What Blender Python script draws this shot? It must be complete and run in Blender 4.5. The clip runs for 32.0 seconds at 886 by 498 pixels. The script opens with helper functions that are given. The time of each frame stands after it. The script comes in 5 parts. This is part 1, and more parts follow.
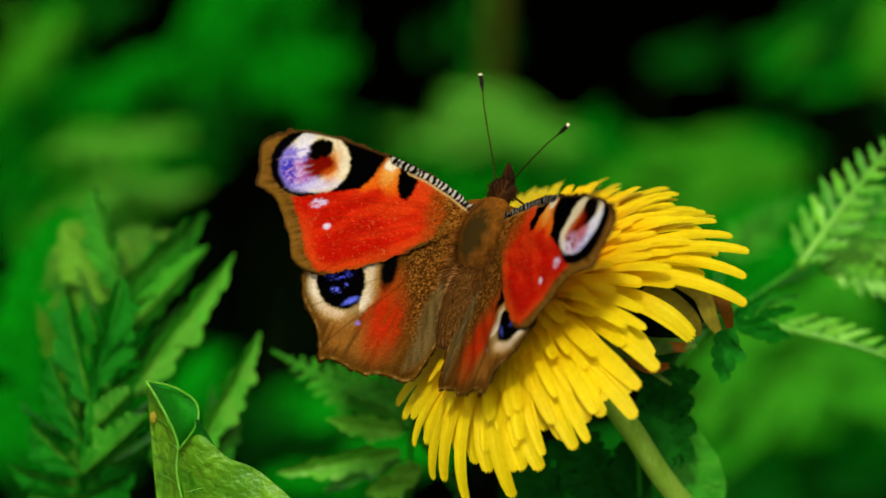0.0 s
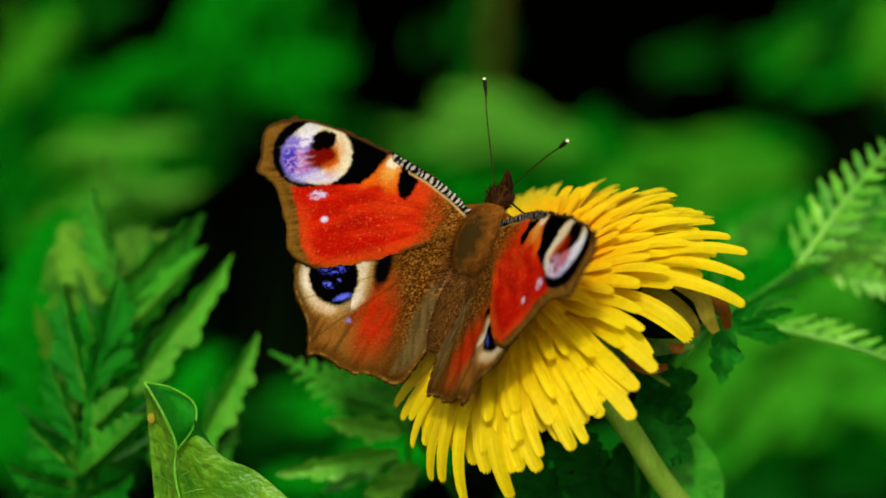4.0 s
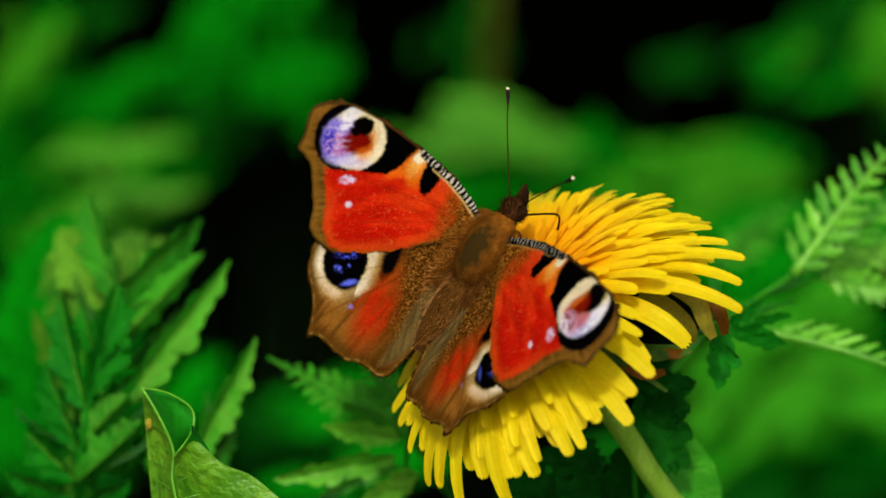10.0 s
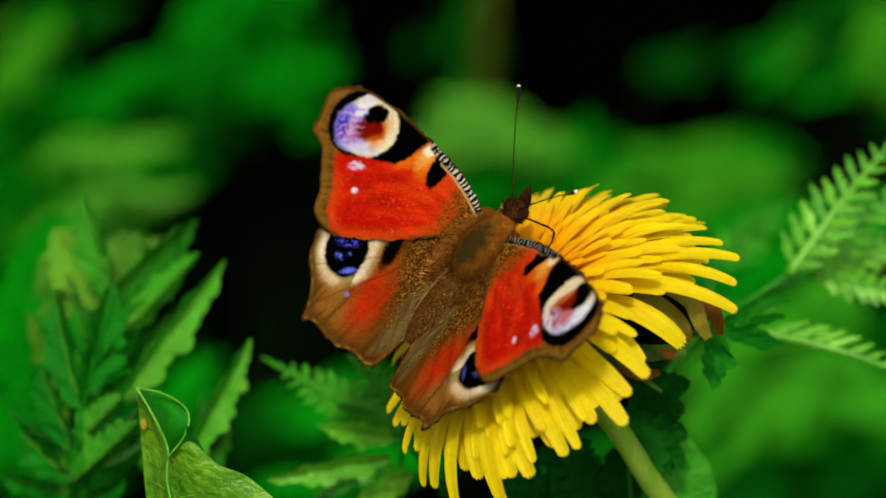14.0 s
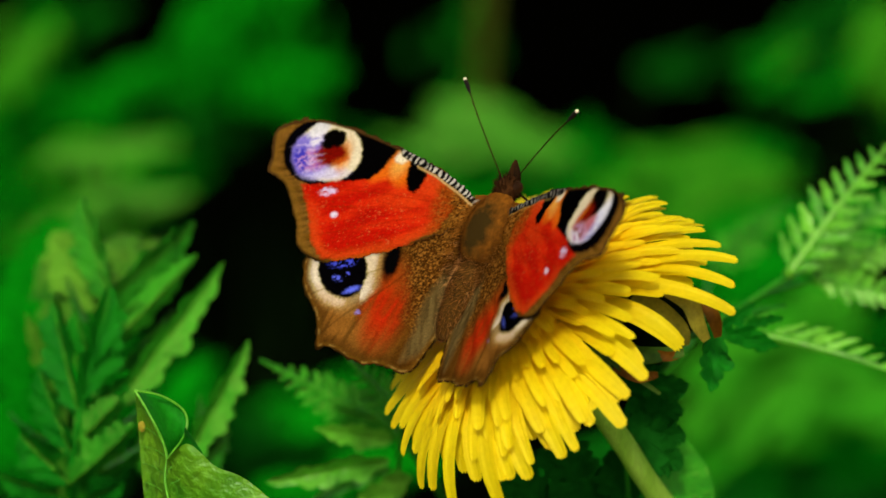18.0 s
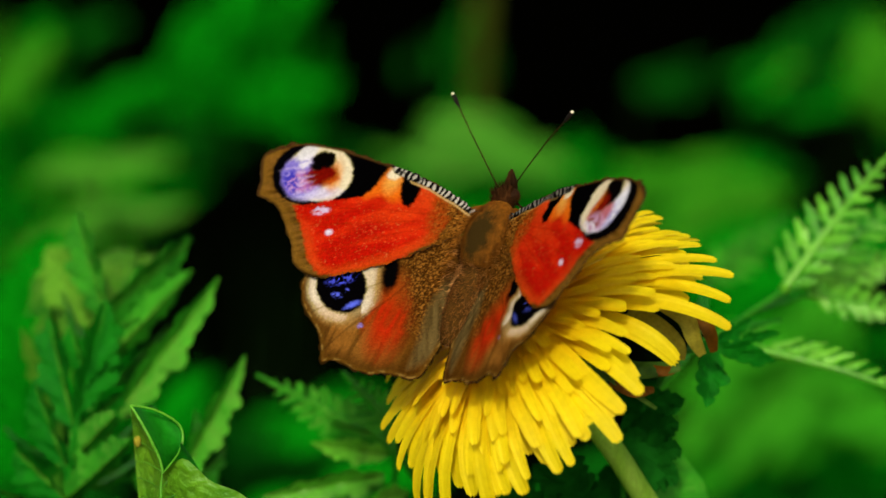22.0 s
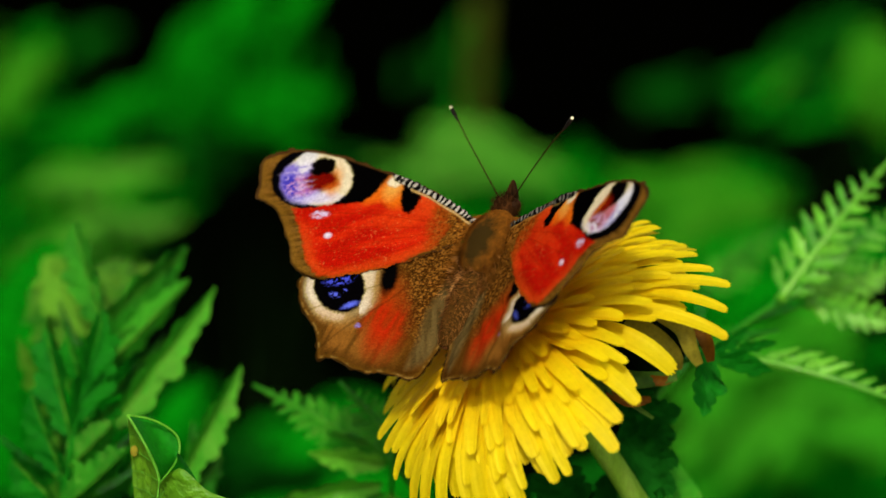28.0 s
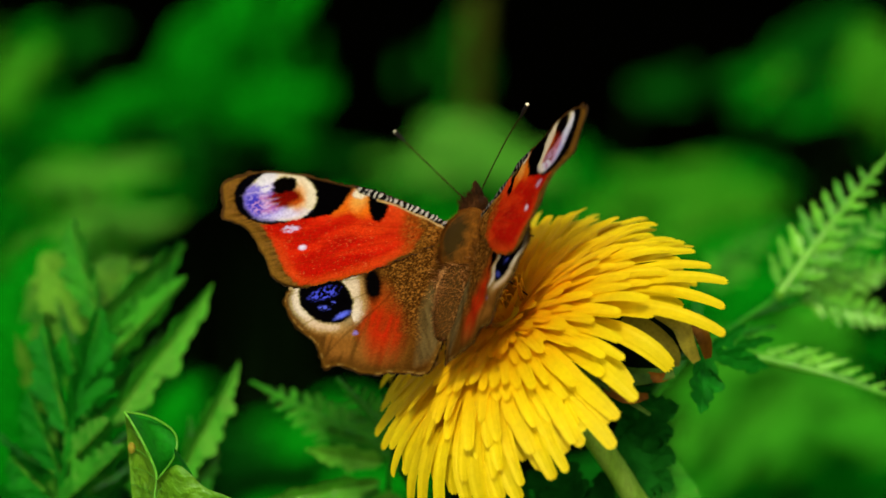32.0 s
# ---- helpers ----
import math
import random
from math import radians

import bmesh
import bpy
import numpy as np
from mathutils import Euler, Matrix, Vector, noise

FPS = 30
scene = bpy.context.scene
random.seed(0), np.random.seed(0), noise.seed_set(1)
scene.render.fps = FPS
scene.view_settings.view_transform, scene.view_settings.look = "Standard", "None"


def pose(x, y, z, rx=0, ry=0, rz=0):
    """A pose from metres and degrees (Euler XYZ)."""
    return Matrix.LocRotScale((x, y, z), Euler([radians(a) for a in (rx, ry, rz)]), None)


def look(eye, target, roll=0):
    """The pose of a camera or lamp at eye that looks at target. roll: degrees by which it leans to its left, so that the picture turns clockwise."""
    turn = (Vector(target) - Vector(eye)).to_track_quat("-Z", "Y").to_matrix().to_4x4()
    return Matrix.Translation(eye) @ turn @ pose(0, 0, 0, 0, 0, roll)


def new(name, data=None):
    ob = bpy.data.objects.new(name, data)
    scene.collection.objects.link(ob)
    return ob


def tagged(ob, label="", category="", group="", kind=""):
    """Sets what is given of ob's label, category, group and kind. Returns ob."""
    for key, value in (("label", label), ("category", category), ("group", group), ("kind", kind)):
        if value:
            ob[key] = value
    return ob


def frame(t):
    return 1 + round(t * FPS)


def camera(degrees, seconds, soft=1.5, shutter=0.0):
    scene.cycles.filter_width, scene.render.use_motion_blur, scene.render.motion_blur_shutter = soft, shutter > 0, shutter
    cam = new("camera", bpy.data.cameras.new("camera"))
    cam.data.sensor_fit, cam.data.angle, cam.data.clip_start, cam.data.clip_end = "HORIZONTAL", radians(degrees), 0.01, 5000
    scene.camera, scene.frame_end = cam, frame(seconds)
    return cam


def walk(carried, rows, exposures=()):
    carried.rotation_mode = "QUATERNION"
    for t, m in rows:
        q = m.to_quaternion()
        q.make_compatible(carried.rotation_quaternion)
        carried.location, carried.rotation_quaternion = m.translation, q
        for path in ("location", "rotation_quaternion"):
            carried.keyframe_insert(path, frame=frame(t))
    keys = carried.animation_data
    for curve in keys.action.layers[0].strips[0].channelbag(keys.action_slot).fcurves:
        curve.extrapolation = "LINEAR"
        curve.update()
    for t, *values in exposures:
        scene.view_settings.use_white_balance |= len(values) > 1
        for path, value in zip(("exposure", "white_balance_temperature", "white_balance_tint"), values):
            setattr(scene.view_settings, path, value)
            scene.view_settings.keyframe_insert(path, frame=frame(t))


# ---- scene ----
import functools

# ---- camera ----
EYE = Vector((0.0, -0.46985, 0.47101))      # half a metre from the perch, looking 20 degrees down
cam = camera(14.0, 32.0, soft=1.6)
cam.data.dof.use_dof = True
cam.data.dof.focus_distance = 0.498
cam.data.dof.aperture_fstop = 13.0
GAZE = [
    (0, 69.921, 0.028, 0.076), (0.5, 69.918, 0.023, 0.063), (1, 69.914, 0.019, 0.052), (1.5, 69.905, 0.018, 0.051),
    (2, 69.905, 0.018, 0.049), (2.5, 69.905, 0.018, 0.05), (3, 69.918, 0.019, 0.053), (3.5, 69.93, 0.018, 0.05),
    (5.5, 69.96, 0.015, 0.041), (6, 69.971, 0.011, 0.029), (6.5, 69.969, 0.01, 0.027), (7, 69.962, 0.009, 0.026),
    (7.5, 69.962, 0.013, 0.036), (8, 69.975, 0.009, 0.024), (8.5, 69.987, 0.005, 0.014), (9, 70, -0, 0),
    (9.5, 70.002, -0, -0.001), (10, 70.025, 0.004, 0.011), (10.5, 70.016, 0.009, 0.024), (11, 70.011, 0.005, 0.013),
    (11.5, 69.987, 0.004, 0.01), (12, 69.975, -0.005, -0.014), (12.5, 69.985, -0.009, -0.026), (13, 69.999, -0.02, -0.054),
    (13.5, 70.011, -0.024, -0.065), (14, 70.029, -0.024, -0.066), (14.5, 70.03, -0.027, -0.075), (16.5, 70.028, -0.023, -0.062),
    (17, 70.031, -0.023, -0.064), (17.5, 70.054, -0.027, -0.075), (18, 70.065, -0.034, -0.094), (18.5, 70.081, -0.029, -0.079),
    (19, 70.086, -0.028, -0.077), (19.5, 70.099, -0.028, -0.077), (20, 70.134, -0.033, -0.09), (20.5, 70.164, -0.042, -0.116),
    (21, 70.192, -0.051, -0.14), (21.5, 70.247, -0.057, -0.158), (22, 70.3, -0.057, -0.156), (22.5, 70.344, -0.053, -0.144),
    (23, 70.356, -0.051, -0.141), (23.5, 70.369, -0.043, -0.118), (24, 70.387, -0.043, -0.118), (24.5, 70.399, -0.047, -0.129),
    (25, 70.417, -0.042, -0.116), (25.5, 70.428, -0.039, -0.106), (27.5, 70.451, -0.062, -0.171), (28, 70.454, -0.074, -0.203),
    (28.5, 70.441, -0.075, -0.207), (29, 70.438, -0.08, -0.221), (29.5, 70.439, -0.085, -0.233), (30, 70.437, -0.085, -0.233),
    (30.5, 70.427, -0.085, -0.233), (31, 70.415, -0.084, -0.231), (31.5, 70.411, -0.086, -0.235), (32, 70.402, -0.088, -0.242),
]
walk(cam, [(t, pose(EYE.x, EYE.y, EYE.z, rx, ry, rz)) for t, rx, ry, rz in GAZE])

# ---- light ----
SUN_DIR = Vector((-0.08, -0.69, 0.68)).normalized()
world = bpy.data.worlds.new("sky")
scene.world = world
world.use_nodes = True
wt = world.node_tree
sky = wt.nodes.new("ShaderNodeTexSky")
sky.sky_type = "NISHITA"
sky.sun_disc = False
sky.sun_elevation = math.asin(SUN_DIR.z)
sky.sun_rotation = math.atan2(SUN_DIR.x, SUN_DIR.y)
sky.dust_density = 4.0      # a hazy, whitish sky
haze = wt.nodes.new("ShaderNodeHueSaturation")
haze.inputs["Saturation"].default_value = 0.1
wt.links.new(sky.outputs["Color"], haze.inputs["Color"])
wt.links.new(haze.outputs["Color"], wt.nodes["Background"].inputs["Color"])
wt.nodes["Background"].inputs["Strength"].default_value = 0.15
sun = new("sun", bpy.data.lights.new("sun", "SUN"))
sun.data.energy = 2.65
sun.data.angle = radians(5)
sun.data.color = (1.0, 0.95, 0.82)
sun.matrix_world = look(SUN_DIR, (0, 0, 0))
scene.view_settings.exposure = 0.0

# ---- helpers ----
MM = 0.001
RNG = np.random.default_rng(7)
PERCH = Vector((0.0, 0.0, 0.30))
TILT = radians(20)
UP = Vector((0, math.sin(TILT), math.cos(TILT)))
BACK = Vector((0, math.cos(TILT), -math.sin(TILT)))


def grid(x, y, back=0.0):
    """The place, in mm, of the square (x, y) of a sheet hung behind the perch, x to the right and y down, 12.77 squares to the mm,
    pushed back by so many mm and spread with the distance."""
    k = (500.0 + back) / 500.0 / 12.77
    return PERCH * 1000 + Vector((1, 0, 0)) * ((x - 784) * k) + UP * ((441 - y) * k) + BACK * back


def thing(name, place, label, category, group="", kind=""):
    ob = new(name)
    ob.location = Vector(place) * MM
    ob.empty_display_size = 0.01
    return tagged(ob, label, category, group, kind)


def made(name, verts, faces, material, smooth=True):
    me = bpy.data.meshes.new(name)
    me.from_pydata([tuple(float(c) * MM for c in v) for v in verts], [], [tuple(int(i) for i in f) for f in faces])
    me.materials.append(material)
    if smooth:
        me.polygons.foreach_set("use_smooth", [True] * len(me.polygons))
    me.update()
    return me


def part(name, shape, material, parent, label="", place=None):
    """One mesh object under a thing or part; the shape's points are in mm, in the world unless a place in the parent is given."""
    verts, faces = shape
    if place is None:
        o = Vector((0, 0, 0))
        p = parent
        while p is not None:
            o += p.location
            p = p.parent
        o *= 1000
        verts = [(v[0] - o.x, v[1] - o.y, v[2] - o.z) for v in verts]
    ob = new(name, made(name, verts, faces, material))
    ob.parent = parent
    if place is not None:
        ob.location = Vector(place) * MM
    if label:
        ob["label"] = label
    return ob


def tube(points, radii, sides=10, caps=True):
    pts = [Vector(p) for p in points]
    if not hasattr(radii, "__len__"):
        radii = [radii] * len(pts)
    verts, faces = [], []
    side = None
    for i, p in enumerate(pts):
        t = (pts[min(i + 1, len(pts) - 1)] - pts[max(i - 1, 0)]).normalized()
        if side is None:
            side = t.orthogonal().normalized()
        side = (side - t * side.dot(t)).normalized()
        other = t.cross(side)
        for k in range(sides):
            a = 2 * math.pi * k / sides
            verts.append(p + (side * math.cos(a) + other * math.sin(a)) * radii[i])
    n = len(pts)
    for i in range(n - 1):
        for k in range(sides):
            a, b = i * sides + k, i * sides + (k + 1) % sides
            faces.append((a, b, b + sides, a + sides))
    if caps:
        faces.append(tuple(range(sides - 1, -1, -1)))
        faces.append(tuple(range((n - 1) * sides, n * sides)))
    return verts, faces


def egg(centre, radii, rings=14, sides=20, warp=None):
    verts, faces = [], []
    c = Vector(centre)
    for i in range(rings + 1):
        a = math.pi * i / rings
        for k in range(sides):
            b = 2 * math.pi * k / sides
            v = Vector((math.sin(a) * math.cos(b) * radii[0], math.cos(a) * radii[1], math.sin(a) * math.sin(b) * radii[2]))
            if warp:
                v = warp(v)
            verts.append(c + v)
    for i in range(rings):
        for k in range(sides):
            a, b = i * sides + k, i * sides + (k + 1) % sides
            faces.append((a, a + sides, b + sides, b))
    return verts, faces


def joined(*shapes):
    verts, faces = [], []
    for v, f in shapes:
        n = len(verts)
        verts += list(v)
        faces += [tuple(i + n for i in q) for q in f]
    return verts, faces


def curve(points, n):
    """n points on a smooth line through the given ones."""
    p = [Vector(q) for q in points]
    p = [p[0] * 2 - p[1]] + p + [p[-1] * 2 - p[-2]]
    out = []
    for j in range(n):
        s = j / (n - 1) * (len(p) - 3)
        i = min(int(s), len(p) - 4)
        t = s - i
        a, b, c, d = p[i:i + 4]
        out.append(0.5 * (2 * b + (c - a) * t + (2 * a - 5 * b + 4 * c - d) * t * t + (3 * b - a - 3 * c + d) * t ** 3))
    return out


# ---- materials ----
def lin(r, g, b):
    return tuple((c / 255 / 12.92 if c <= 10 else ((c / 255 + 0.055) / 1.055) ** 2.4) for c in (r, g, b))


def surface(name, dark, light, scale=300.0, rough=0.55, bump=0.25, fine=3000.0, glow_through=0.0, spec=0.4, tint=False, stretch=(1, 1, 1), step=0.0002, mottle=(0.78, 1.18), sheen=(1, 1, 1)):
    """A node material: two colours mixed by a coarse and a fine noise, differing a little from piece to piece, with relief."""
    m = bpy.data.materials.new(name)
    m.use_nodes = True
    nt = m.node_tree
    nodes, link = nt.nodes, nt.links.new
    b = nodes["Principled BSDF"]
    b.inputs["Roughness"].default_value = rough
    b.inputs["Specular IOR Level"].default_value = spec
    b.inputs["Specular Tint"].default_value = (*sheen, 1)
    tc = nodes.new("ShaderNodeTexCoord")
    mp = nodes.new("ShaderNodeMapping")
    mp.inputs["Scale"].default_value = stretch
    link(tc.outputs["Object"], mp.inputs["Vector"])
    n1, n2 = nodes.new("ShaderNodeTexNoise"), nodes.new("ShaderNodeTexNoise")
    for n, s, d in ((n1, scale, 3.0), (n2, fine, 2.0)):
        n.inputs["Scale"].default_value = s
        n.inputs["Detail"].default_value = d
        link(mp.outputs["Vector"], n.inputs["Vector"])
    info = nodes.new("ShaderNodeObjectInfo")
    add = nodes.new("ShaderNodeMath")
    add.operation = "MULTIPLY_ADD"
    link(info.outputs["Random"], add.inputs[0])
    add.inputs[1].default_value = 0.35
    link(n1.outputs["Fac"], add.inputs[2])
    ramp = nodes.new("ShaderNodeMapRange")
    ramp.inputs["From Min"].default_value, ramp.inputs["From Max"].default_value = 0.38, 0.85
    link(add.outputs[0], ramp.inputs["Value"])
    mix = nodes.new("ShaderNodeMix")
    mix.data_type = "RGBA"
    link(ramp.outputs["Result"], mix.inputs["Factor"])
    mix.inputs["A"].default_value = (*dark, 1)
    mix.inputs["B"].default_value = (*light, 1)
    colour = mix.outputs["Result"]
    if tint:
        at = nodes.new("ShaderNodeAttribute")
        at.attribute_name = "tint"
        colour = at.outputs["Color"]
    grain = nodes.new("ShaderNodeMapRange")
    grain.inputs["From Min"].default_value, grain.inputs["From Max"].default_value = 0.25, 0.75
    grain.inputs["To Min"].default_value, grain.inputs["To Max"].default_value = mottle
    link(n2.outputs["Fac"], grain.inputs["Value"])
    mul = nodes.new("ShaderNodeMix")
    mul.data_type, mul.blend_type = "RGBA", "MULTIPLY"
    mul.inputs["Factor"].default_value = 1.0
    link(colour, mul.inputs["A"])
    link(grain.outputs["Result"], mul.inputs["B"])
    colour = mul.outputs["Result"]
    link(colour, b.inputs["Base Color"])
    bp = nodes.new("ShaderNodeBump")
    bp.inputs["Strength"].default_value = bump
    bp.inputs["Distance"].default_value = step
    link(n2.outputs["Fac"], bp.inputs["Height"])
    link(bp.outputs["Normal"], b.inputs["Normal"])
    if glow_through > 0:
        tr = nodes.new("ShaderNodeBsdfTranslucent")
        link(colour, tr.inputs["Color"])
        ms = nodes.new("ShaderNodeMixShader")
        ms.inputs["Fac"].default_value = glow_through
        link(b.outputs["BSDF"], ms.inputs[1])
        link(tr.outputs["BSDF"], ms.inputs[2])
        link(ms.outputs["Shader"], nodes["Material Output"].inputs["Surface"])
    return m


# near-black: deep shade among the weeds is put into the soil colour
SOIL = surface("shade_black_soil", (0.0001, 0.0001, 0.00005), (0.0003, 0.0003, 0.0001), 30, 1.0, 0.5, 400, spec=0.0)
WING = surface("wing_scales", (0, 0, 0), (1, 1, 1), 300, 0.9, 0.5, 5200, spec=0.0, tint=True)
WING_UNDER = surface("wing_underside", lin(28, 20, 14), lin(60, 44, 30), 400, 0.8, 0.4, 5000, spec=0.2)
FUR = surface("brown_fur", lin(84, 49, 9), lin(148, 90, 26), 500, 0.95, 0.5, 6000, spec=0.03)
THORAX = surface("silky_thorax", lin(88, 50, 8), lin(138, 82, 18), 1300, 0.8, 0.7, 5200, spec=0.04, stretch=(1.4, 0.8, 1.4))
FUR_BACK = surface("speckled_fur", lin(36, 23, 5), lin(98, 62, 18), 3200, 0.95, 0.6, 4200, spec=0.03)
HEAD_FUR = surface("dark_head_fur", lin(34, 19, 7), lin(66, 38, 15), 500, 0.95, 0.5, 6000, spec=0.02)
GOLD_HAIR = surface("golden_hairs", lin(130, 80, 24), lin(214, 152, 84), 900, 0.8, 0.1, 6000, spec=0.05)
CHITIN = surface("dark_chitin", lin(22, 12, 3), lin(48, 27, 8), 900, 0.85, 0.4, 7000, spec=0.04)
EYE_MAT = surface("compound_eye", lin(26, 14, 5), lin(50, 28, 10), 900, 0.6, 0.4, 9000, spec=0.05)
CLUB = surface("antenna_club", lin(12, 9, 7), lin(24, 17, 12), 900, 0.7, 0.2, 7000, spec=0.08)
CREAM = surface("cream_tip", lin(210, 190, 140), lin(245, 230, 190), 900, 0.6, 0.1, 7000)
PETAL = surface("yellow_petal", (0.78, 0.58, 0.002), (0.86, 0.68, 0.003), 150, 0.55, 0.25, 1200, 0.44, 0.14, step=0.0003, mottle=(0.95, 1.04))
PETAL_IN = surface("orange_yellow_petal", (0.92, 0.42, 0.002), (0.95, 0.60, 0.003), 150, 0.55, 0.25, 1200, 0.42, 0.1, step=0.0004, mottle=(0.95, 1.04))
STAMEN = surface("orange_style", (0.80, 0.28, 0.005), (0.88, 0.48, 0.01), 500, 0.7, 0.2, 3000, 0.3, 0.05)
STEM = surface("pale_stem", (0.25, 0.48, 0.03), (0.42, 0.64, 0.08), 90, 0.5, 0.25, 1500, 0.5, 0.15, stretch=(3, 3, 0.5))
BRACT = surface("green_bract", lin(24, 60, 10), lin(74, 104, 30), 220, 0.55, 0.2, 1800, 0.15, spec=0.08)
BRACT_RED = surface("withered_bract", lin(66, 36, 4), lin(116, 72, 8), 220, 0.6, 0.2, 1800, 0.2, spec=0.08)
BRACT_DRY = surface("dry_bract", (0.14, 0.13, 0.01), (0.32, 0.26, 0.02), 300, 0.6, 0.25, 1800, 0.2, spec=0.08)
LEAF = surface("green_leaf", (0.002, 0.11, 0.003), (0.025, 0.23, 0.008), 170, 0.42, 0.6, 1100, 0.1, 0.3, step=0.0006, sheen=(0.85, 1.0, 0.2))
# darker copy of the leaf green, shade put into the colour
LEAF_SHADED = surface("shaded_leaf_green", (0.001, 0.09, 0.002), (0.007, 0.17, 0.004), 170, 0.6, 0.4, 1100, 0.12, 0.05, step=0.0005)
LEAF_CURL = surface("fresh_leaf", (0.02, 0.16, 0.003), (0.15, 0.36, 0.010), 150, 0.42, 0.8, 700, 0.3, 0.35, step=0.0009)
# lighter leaf green: sunlight put into leaflets' colour, and pale midribs
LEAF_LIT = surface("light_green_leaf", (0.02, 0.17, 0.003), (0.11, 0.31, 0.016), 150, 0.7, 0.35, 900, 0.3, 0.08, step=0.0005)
LEAF_FERN = surface("fern_green", (0.028, 0.24, 0.005), (0.13, 0.44, 0.02), 130, 0.35, 0.3, 900, 0.25, 0.7, step=0.0005, sheen=(0.85, 1.0, 0.5))
# darkest leaf green, with the flower's shadow put into the colour
LEAF_DEEP_SHADE = surface("deep_shade_leaf_green", (0.002, 0.04, 0.002), (0.005, 0.08, 0.004), 130, 0.8, 0.3, 900, 0.15, 0.02, step=0.0005)
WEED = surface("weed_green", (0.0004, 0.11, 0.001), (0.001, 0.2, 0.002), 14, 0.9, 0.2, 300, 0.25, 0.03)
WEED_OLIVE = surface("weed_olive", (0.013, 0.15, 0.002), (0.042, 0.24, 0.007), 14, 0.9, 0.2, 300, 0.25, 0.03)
# dim weed green and near-black stalk carry the undergrowth's shade in their colour
WEED_DIM = surface("weed_shaded_green", (0.0006, 0.035, 0.001), (0.002, 0.09, 0.002), 14, 0.9, 0.2, 300, 0.2, 0.03)
SHADE_STALK = surface("shaded_stalk", (0.001, 0.004, 0.0005), (0.003, 0.010, 0.001), 24, 0.9, 0.2, 300, 0.05, 0.02)
TWIG = surface("dry_stalk", (0.02, 0.03, 0.002), (0.04, 0.05, 0.004), 24, 0.9, 0.2, 300, 0.1, 0.03)
# two lighter copies of the weed green, sunlight put into the colour
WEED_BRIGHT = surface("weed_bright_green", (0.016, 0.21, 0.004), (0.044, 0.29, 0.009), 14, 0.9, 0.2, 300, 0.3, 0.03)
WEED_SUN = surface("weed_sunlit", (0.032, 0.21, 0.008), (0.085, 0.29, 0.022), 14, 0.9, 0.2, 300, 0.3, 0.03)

# ---- ground ----
def ground():
    n, size = 40, 60000.0
    verts, faces = [], []
    for i in range(n + 1):
        for j in range(n + 1):
            x, y = (i / n * 2 - 1), (j / n * 2 - 1)
            x, y = math.copysign(abs(x) ** 3, x) * size, math.copysign(abs(y) ** 3, y) * size
            verts.append((x, y, 9 * noise.noise(Vector((x / 160, y / 160, 0))) - 8))
    for i in range(n):
        for j in range(n):
            a = i * (n + 1) + j
            faces.append((a, a + n + 1, a + n + 2, a + 1))
    tagged(new("ground", made("ground", verts, faces, SOIL)), "soil under the meadow plants, near-black with deep shade put into its colour", "ground", kind="structure")


ground()


# ---- leaves ----
def blade(base, tip, width, face, fold=0.25, sag=0.0, teeth=0, depth=0.0, n=14, shape=0.8):
    """A leaf blade from base to tip, its upper side turned to face; folded along the midrib, sagging, with toothed margins."""
    a, b = Vector(base), Vector(tip)
    along = (b - a)
    length = along.length
    along.normalize()
    up = Vector(face).normalized()
    up = (up - along * up.dot(along)).normalized()
    side = along.cross(up)
    if teeth:
        n = max(n, teeth * 4)
    verts, faces = [], []
    for i in range(n + 1):
        s = i / n
        w = width / 2 * ((s + 0.01) ** 0.55 * (1.005 - s) ** shape / 0.41)
        if teeth:
            w *= 1 - depth * (1 - (s * teeth) % 1.0)
        mid = a + along * (length * s) - up * (sag * length * (s * s))
        for k, c in enumerate((-1, -0.55, -0.08, 0, 0.08, 0.55, 1)):
            lift = fold * abs(c) * w + (0.05 * w * math.sin(s * 23 + k) if abs(c) > 0.1 else 0)
            if teeth:
                lift += 0.16 * abs(c) * width * 0.3 * math.cos(6.283 * (s * teeth - 0.2 * abs(c)))
            fwd = depth * w * 0.6 * abs(c) if teeth else 0
            verts.append(mid + side * (c * w) + up * lift + along * fwd)
    for i in range(n):
        for k in range(6):
            p = i * 7 + k
            faces.append((p, p + 1, p + 8, p + 7))
    return verts, faces


